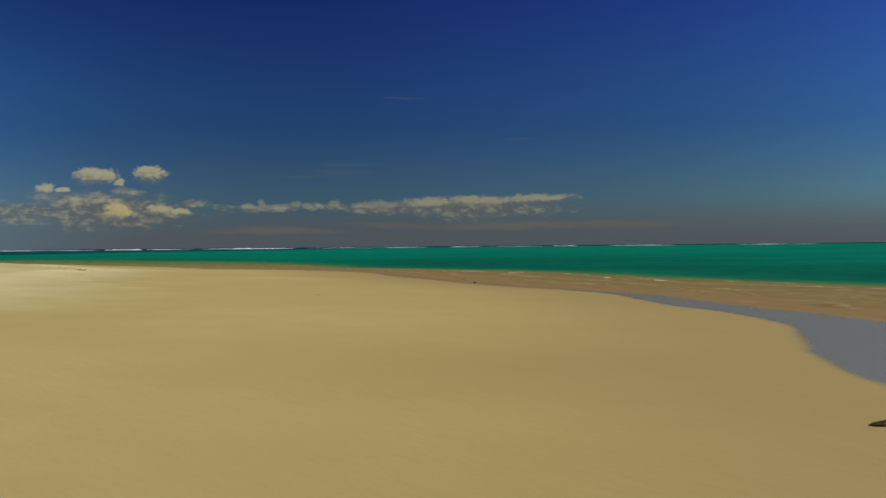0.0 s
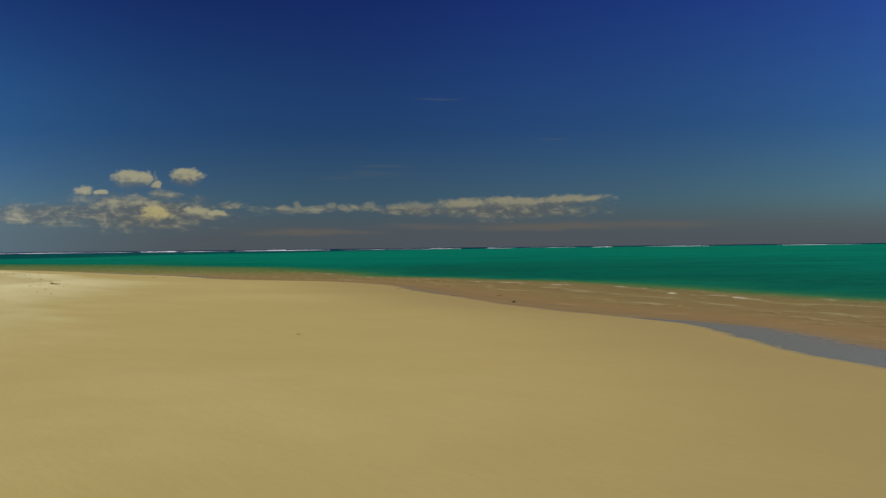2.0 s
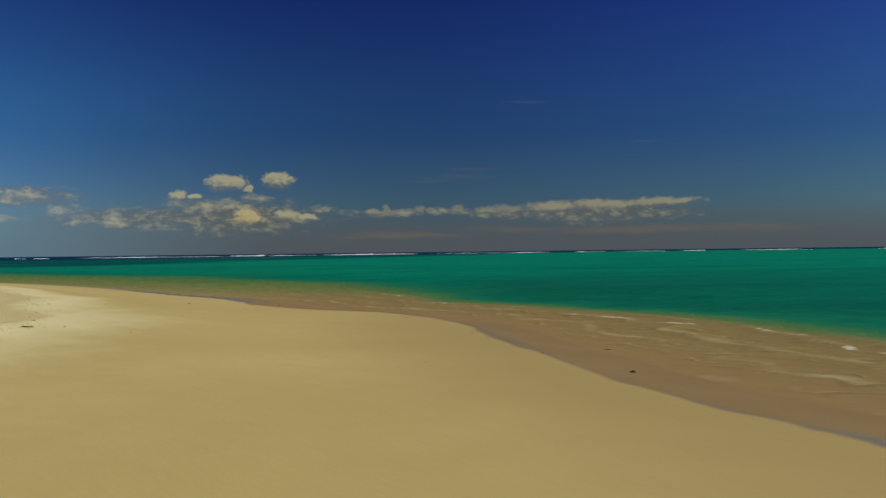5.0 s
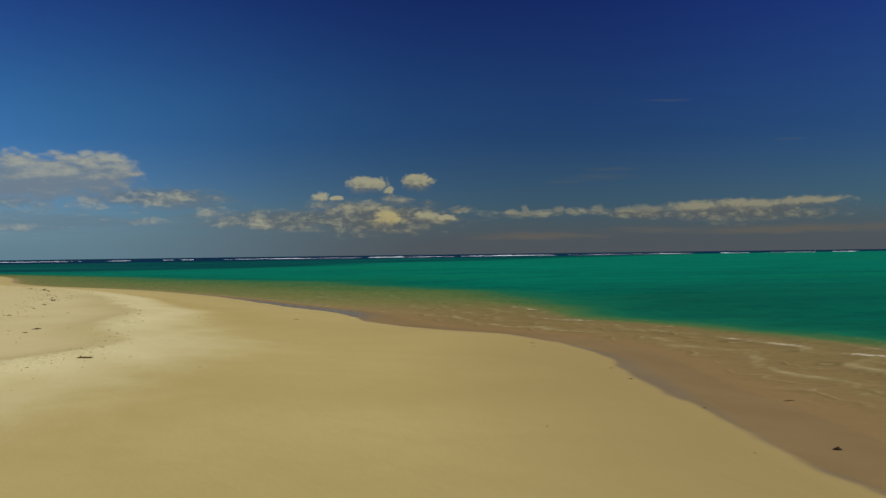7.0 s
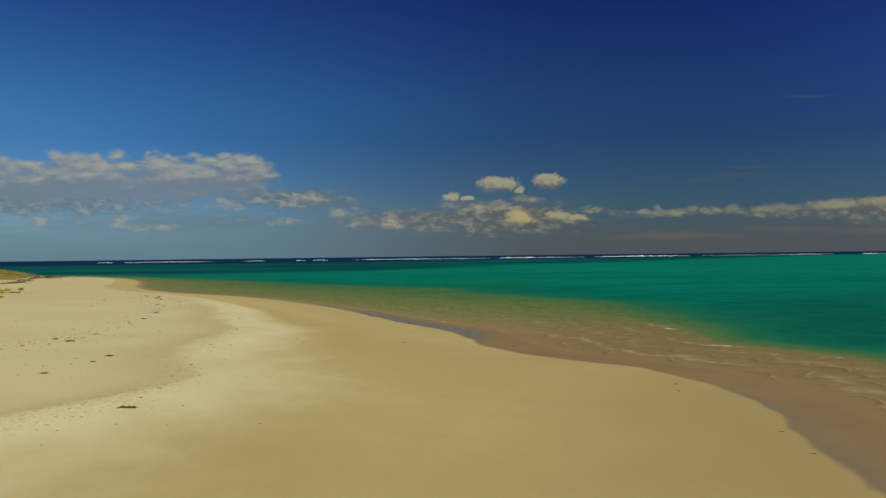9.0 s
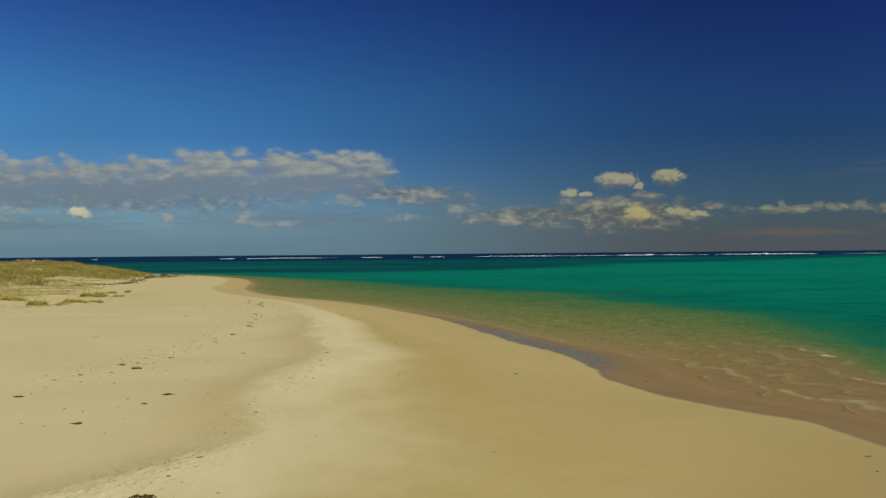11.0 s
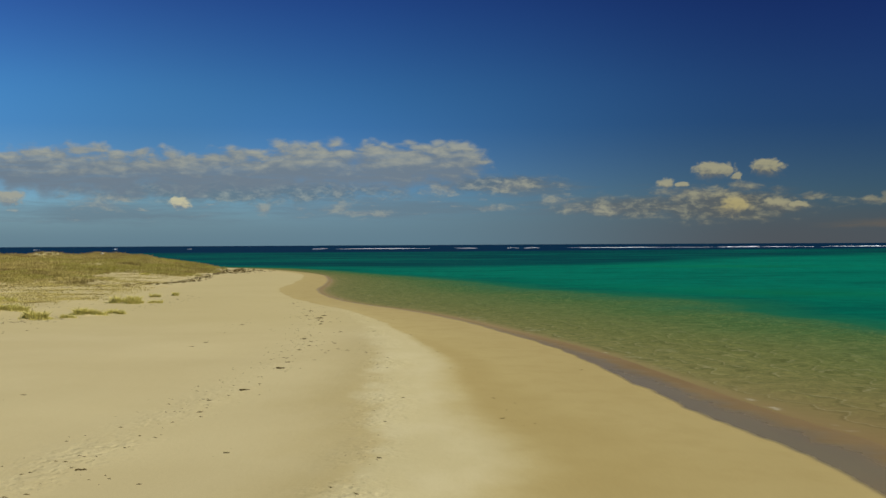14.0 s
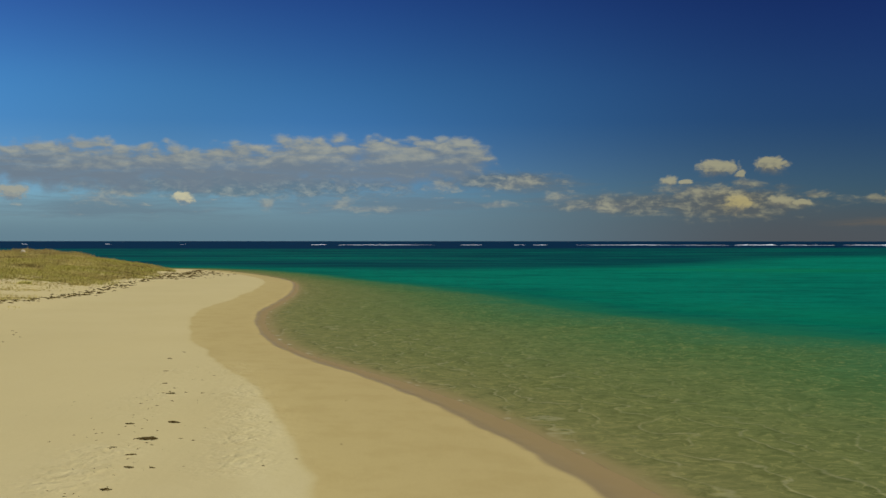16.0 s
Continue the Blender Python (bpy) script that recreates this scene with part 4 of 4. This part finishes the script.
DRIFT_B = ((-13.6, 34.3, 0.34), (-7.9, 34.3, 0.36), (-3.2, 37.4, 0.11), (-3.4, 39.4, 0.14), (-2.4, 39.5, 0.14), (-8.0, 40.5, 0.10), (-13.8, 40.7, 0.19), (12.9, 41.3, 0.15), (1.5, 42.7, 0.13), (-13.1, 42.8, 0.25), (7.1, 43.4, 0.21), (-2.2, 45.4, 0.14), (-11.1, 45.6, 0.48), (1.3, 46.0, 0.09), (-12.1, 47.4, 0.35), (-2.3, 47.9, 0.11), (-11.5, 48.3, 0.20), (-3.0, 48.7, 0.10), (-8.2, 49.7, 0.14), (-19.2, 49.7, 0.16), (-9.2, 50.4, 0.10), (-10.4, 51.6, 0.29), (-2.0, 53.0, 0.15), (-6.8, 54.6, 0.20), (-2.2, 60.4, 0.12), (2.1, 62.5, 0.15), (-9.4, 63.3, 0.21), (-9.7, 66.7, 0.19), (-1.8, 67.1, 0.16), (-17.7, 67.8, 0.17), (2.0, 68.4, 0.14), (-8.9, 70.0, 0.35))
DRIFT_C = ((-3.0, 78.5, 0.09), (-8.5, 78.8, 0.44), (1.0, 79.7, 0.12), (0.2, 79.7, 0.09), (-3.6, 80.0, 0.09), (7.2, 81.2, 0.16), (-8.5, 82.0, 0.23), (-7.2, 83.3, 0.17), (-3.2, 83.8, 0.10), (-8.9, 84.7, 0.21), (-4.6, 87.4, 0.13), (-7.1, 88.5, 0.15), (-0.5, 89.4, 0.10), (-5.9, 89.8, 0.14), (-8.9, 90.3, 0.28), (-6.6, 91.1, 0.14), (-15.6, 91.2, 0.25), (-1.1, 91.7, 0.12), (-8.6, 93.2, 0.25), (-15.4, 94.2, 0.27), (-7.2, 95.0, 0.22), (-1.5, 96.0, 0.11), (-8.9, 96.4, 0.20), (-9.6, 98.5, 0.33), (-2.5, 103.2, 0.13), (-15.8, 103.2, 0.16), (-7.7, 104.8, 0.24), (-5.2, 105.1, 0.18), (-5.6, 108.2, 0.14), (-16.0, 111.6, 0.27), (-10.0, 113.1, 0.30), (-9.5, 116.2, 0.19))
DRIFT_D = ((-10.2, 116.2, 0.29), (-6.4, 116.8, 0.11), (-5.6, 118.1, 0.12), (-10.7, 118.3, 0.24), (-11.6, 119.6, 0.18), (-4.5, 121.2, 0.09), (-10.9, 121.3, 0.56), (-9.9, 121.5, 0.09), (-13.5, 121.7, 0.11), (-12.3, 124.3, 0.28), (-10.9, 124.8, 0.36), (-7.5, 125.6, 0.12), (-5.3, 132.5, 0.09), (-13.0, 133.4, 0.34), (-11.7, 133.7, 0.17), (-14.1, 137.0, 0.23), (-12.5, 140.6, 0.11), (-15.3, 142.2, 0.25), (-16.7, 149.0, 0.22), (-16.8, 153.2, 0.20))
DRIFT = DRIFT_A + DRIFT_B + DRIFT_C + DRIFT_D
for i, (x, y, size) in enumerate(DRIFT):
    seaweed_clump(x, y, size, 300 + i)


def rock_material(name, dark, pale):
    m, n = material(name)
    pits = n.noise(n.place(), 18.0, 5, 0.7)
    colour = n.mix(n.step(pits, 0.35, 0.7), dark, pale)
    finish(n, n.node("ShaderNodeBsdfPrincipled", 0, None, Base_Color=colour, Specular_IOR_Level=0.12, Roughness=0.75, Normal=n.bump(pits, 0.8, 0.03)))
    return m


ROCK = rock_material("dark_reef_rock", (0.014, 0.009, 0.005), (0.060, 0.036, 0.014))


def reef_rock(x, y, long, wide, tall, turn, seed, label, mat=ROCK):
    """A pitted slab with a peak and a ragged foot."""
    rng = np.random.default_rng(seed)
    bm = bmesh.new()
    bmesh.ops.create_icosphere(bm, subdivisions=3, radius=1)
    for v in bm.verts:
        lump = 1 + 0.22 * noise.noise(v.co * 2.1 + Vector((seed, 0, 0))) + rng.uniform(-0.05, 0.05)
        peak = 1 + 0.5 * math.exp(-((v.co.x - 0.2) / 0.35) ** 2) if v.co.z > 0 else 1
        v.co = Vector((v.co.x * long / 2 * lump, v.co.y * wide / 2 * lump, max(v.co.z, -0.25) * tall / 1.5 * peak * lump))
    mesh = bpy.data.meshes.new("reef_rock")
    bm.to_mesh(mesh)
    bm.free()
    mesh.materials.append(mat)
    ob = new("reef_rock", mesh)
    ob.matrix_world = pose(x, y, height_at(x, y), 0, 0, turn)
    tagged(ob, label, "rock")


reef_rock(9.86, -8.94, 0.20, 0.14, 0.07, -12, 3, "small dark wet rock sitting on damp sand")
reef_rock(-12.13, -54.43, 0.46, 0.17, 0.085, -20, 8, "jagged brown-black chunk of reef rock on sand", rock_material("brown_reef_rock", (0.022, 0.013, 0.005), (0.17, 0.105, 0.030)))


def limestone_material():
    m, n = material("pale_limestone")
    pits = n.noise(n.place(), 5.0, 5, 0.7)
    finish(n, n.node("ShaderNodeBsdfPrincipled", 0, None, Base_Color=n.mix(n.step(pits, 0.3, 0.7), (0.36, 0.30, 0.18), (0.58, 0.50, 0.34)), Roughness=0.95, Normal=n.bump(pits, 0.7, 0.08)))
    return m


def dune_boulder(x, y, wide, tall, seed):
    """A rounded, weathered block half sunk in the grass."""
    bm = bmesh.new()
    bmesh.ops.create_icosphere(bm, subdivisions=3, radius=1)
    for v in bm.verts:
        lump = 1 + 0.25 * noise.noise(v.co * 1.6 + Vector((seed, 0, 0))) + 0.10 * noise.noise(v.co * 4.5)
        v.co = Vector((v.co.x * wide / 2, v.co.y * wide / 2.4, max(v.co.z, -0.4) * tall)) * lump
    mesh = bpy.data.meshes.new("boulder")
    bm.to_mesh(mesh)
    bm.free()
    mesh.materials.append(limestone_material())
    ob = new("boulder", mesh)
    ob.location = (x, y, height_at(x, y) + 0.15)
    tagged(ob, "pale weathered limestone boulder among grass on the dune", "rock")


dune_boulder(-90.5, 332.0, 1.0, 0.55, 4)


def driftwood(x, y, length, turn, seed):
    rng = np.random.default_rng(seed)
    verts, faces, rings = [], [], 9
    for i in range(rings + 1):
        u = i / rings
        r = 0.035 * length * (1.1 - 0.8 * abs(u - 0.35)) * rng.uniform(0.8, 1.2)
        cx, cy, cz = (u - 0.5) * length, 0.06 * length * math.sin(4 * u + seed), r * 0.6 + 0.02 * length * math.sin(3.1 * u)
        for j in range(8):
            a = 6.2832 * j / 8
            verts.append((cx, cy + r * math.cos(a), cz + r * math.sin(a)))
    for i in range(rings):
        for j in range(8):
            a, b = i * 8 + j, i * 8 + (j + 1) % 8
            faces.append((a, b, b + 8, a + 8))
    faces += [tuple(range(7, -1, -1)), tuple(range(rings * 8, rings * 8 + 8))]
    ob = link_mesh("driftwood", verts, faces, ROCK, True)
    ob.matrix_world = pose(x, y, max(height_at(x, y), SEA_LEVEL - 0.01), 0, 0, turn)
    tagged(ob, "short dark waterlogged stick lying on wet sand", "driftwood")


driftwood(13.75, -1.1, 0.42, 6, 2)
driftwood(-6.4, -26.2, 0.14, 10, 5)


def scraps():
    """Broken weed, trodden litter and footprint marks in loose lines along the beach."""
    rng = np.random.default_rng(11)
    verts, faces = [], []

    def fleck(x, y, size):
        i, a = len(verts), rng.uniform(-0.8, 0.9)
        z = heights.pop()
        c, d = math.cos(a) * size, math.sin(a) * size
        w = size * rng.uniform(0.18, 0.5)
        verts.extend([(x - c, y - d, z - 0.01), (x + 0.3 * d, y - w, z - 0.01), (x + c, y + d, z - 0.01), (x - 0.3 * d, y + w, z - 0.01), (x, y, z + size * 0.22)])
        faces.extend([(i, i + 1, i + 4), (i + 1, i + 2, i + 4), (i + 2, i + 3, i + 4), (i + 3, i, i + 4)])

    spots = []
    # flecks along the two walked tracks are added in place of footprint hollows
    for path, count, spread, big in ((((-14, 40), (-11, 52), (-9.6, 72), (-9, 92), (-11, 112), (-14.5, 142)), 280, 0.9, 0.105),
                                     (((-8.5, 4), (-6, 14.5), (-4.6, 25), (-2.6, 44), (-3, 70), (-6, 100)), 130, 0.6, 0.06),
                                     (((-18, 80), (-16.5, 100), (-16, 115), (-18, 140)), 40, 1.0, 0.07),
                                     (((2.6, 60), (0.6, 80), (-1.5, 96)), 18, 0.5, 0.06),
                                     (((-52, 187), (-45.5, 194), (-43.7, 210), (-43.8, 224), (-46.4, 249), (-49.3, 283), (-52, 316), (-55, 340)), 640, 0.75, 0.42),
                                     (((-60, 172), (-56, 178), (-50, 186)), 90, 1.2, 0.26), (((-42, 115.6), (-38, 116), (-34.5, 114), (-32, 115)), 110, 0.5, 0.14),
                                     (((-40, 96), (-35, 95), (-31, 103)), 60, 0.9, 0.12), (((-42, 128), (-37, 134), (-33, 150), (-34, 165)), 45, 1.4, 0.13),
                                     (((-38, 95), (-38, 112), (-33, 118), (-30, 140), (-31, 160)), 120, 1.2, 0.14)):
        line = spline(path, 12)
        for _ in range(count):
            cx, cy = line[rng.integers(len(line))]
            spots.append((cx + rng.normal(0, spread), cy + rng.normal(0, 2.5), big * rng.uniform(0.3, 1.2)))
    for _ in range(260):
        cx, cy = (-49.5, 296) + rng.normal(0, 1, 2) * (3.0, 16)
        spots.append((cx, cy, 0.45 * rng.uniform(0.4, 1.4)))
    for cx, cy, size in DRIFT:
        for _ in range(int(2 + size * 10)):
            spots.append((cx + rng.normal(0, 0.5 + size), cy + rng.normal(0, 0.8 + size), size * rng.uniform(0.08, 0.24)))
    xs, ys = np.array([p[0] for p in spots]), np.array([p[1] for p in spots])
    heights = list(ground_height(xs, ys))[::-1]
    for x, y, size in spots:
        fleck(x, y, size)
    ob = link_mesh("weed_and_print_flecks", verts, faces, WEED)
    tagged(ob, "scattered brown scraps of dry weed along the tide lines, with dark flecks for footprints", "seaweed", kind="stuff")


scraps()
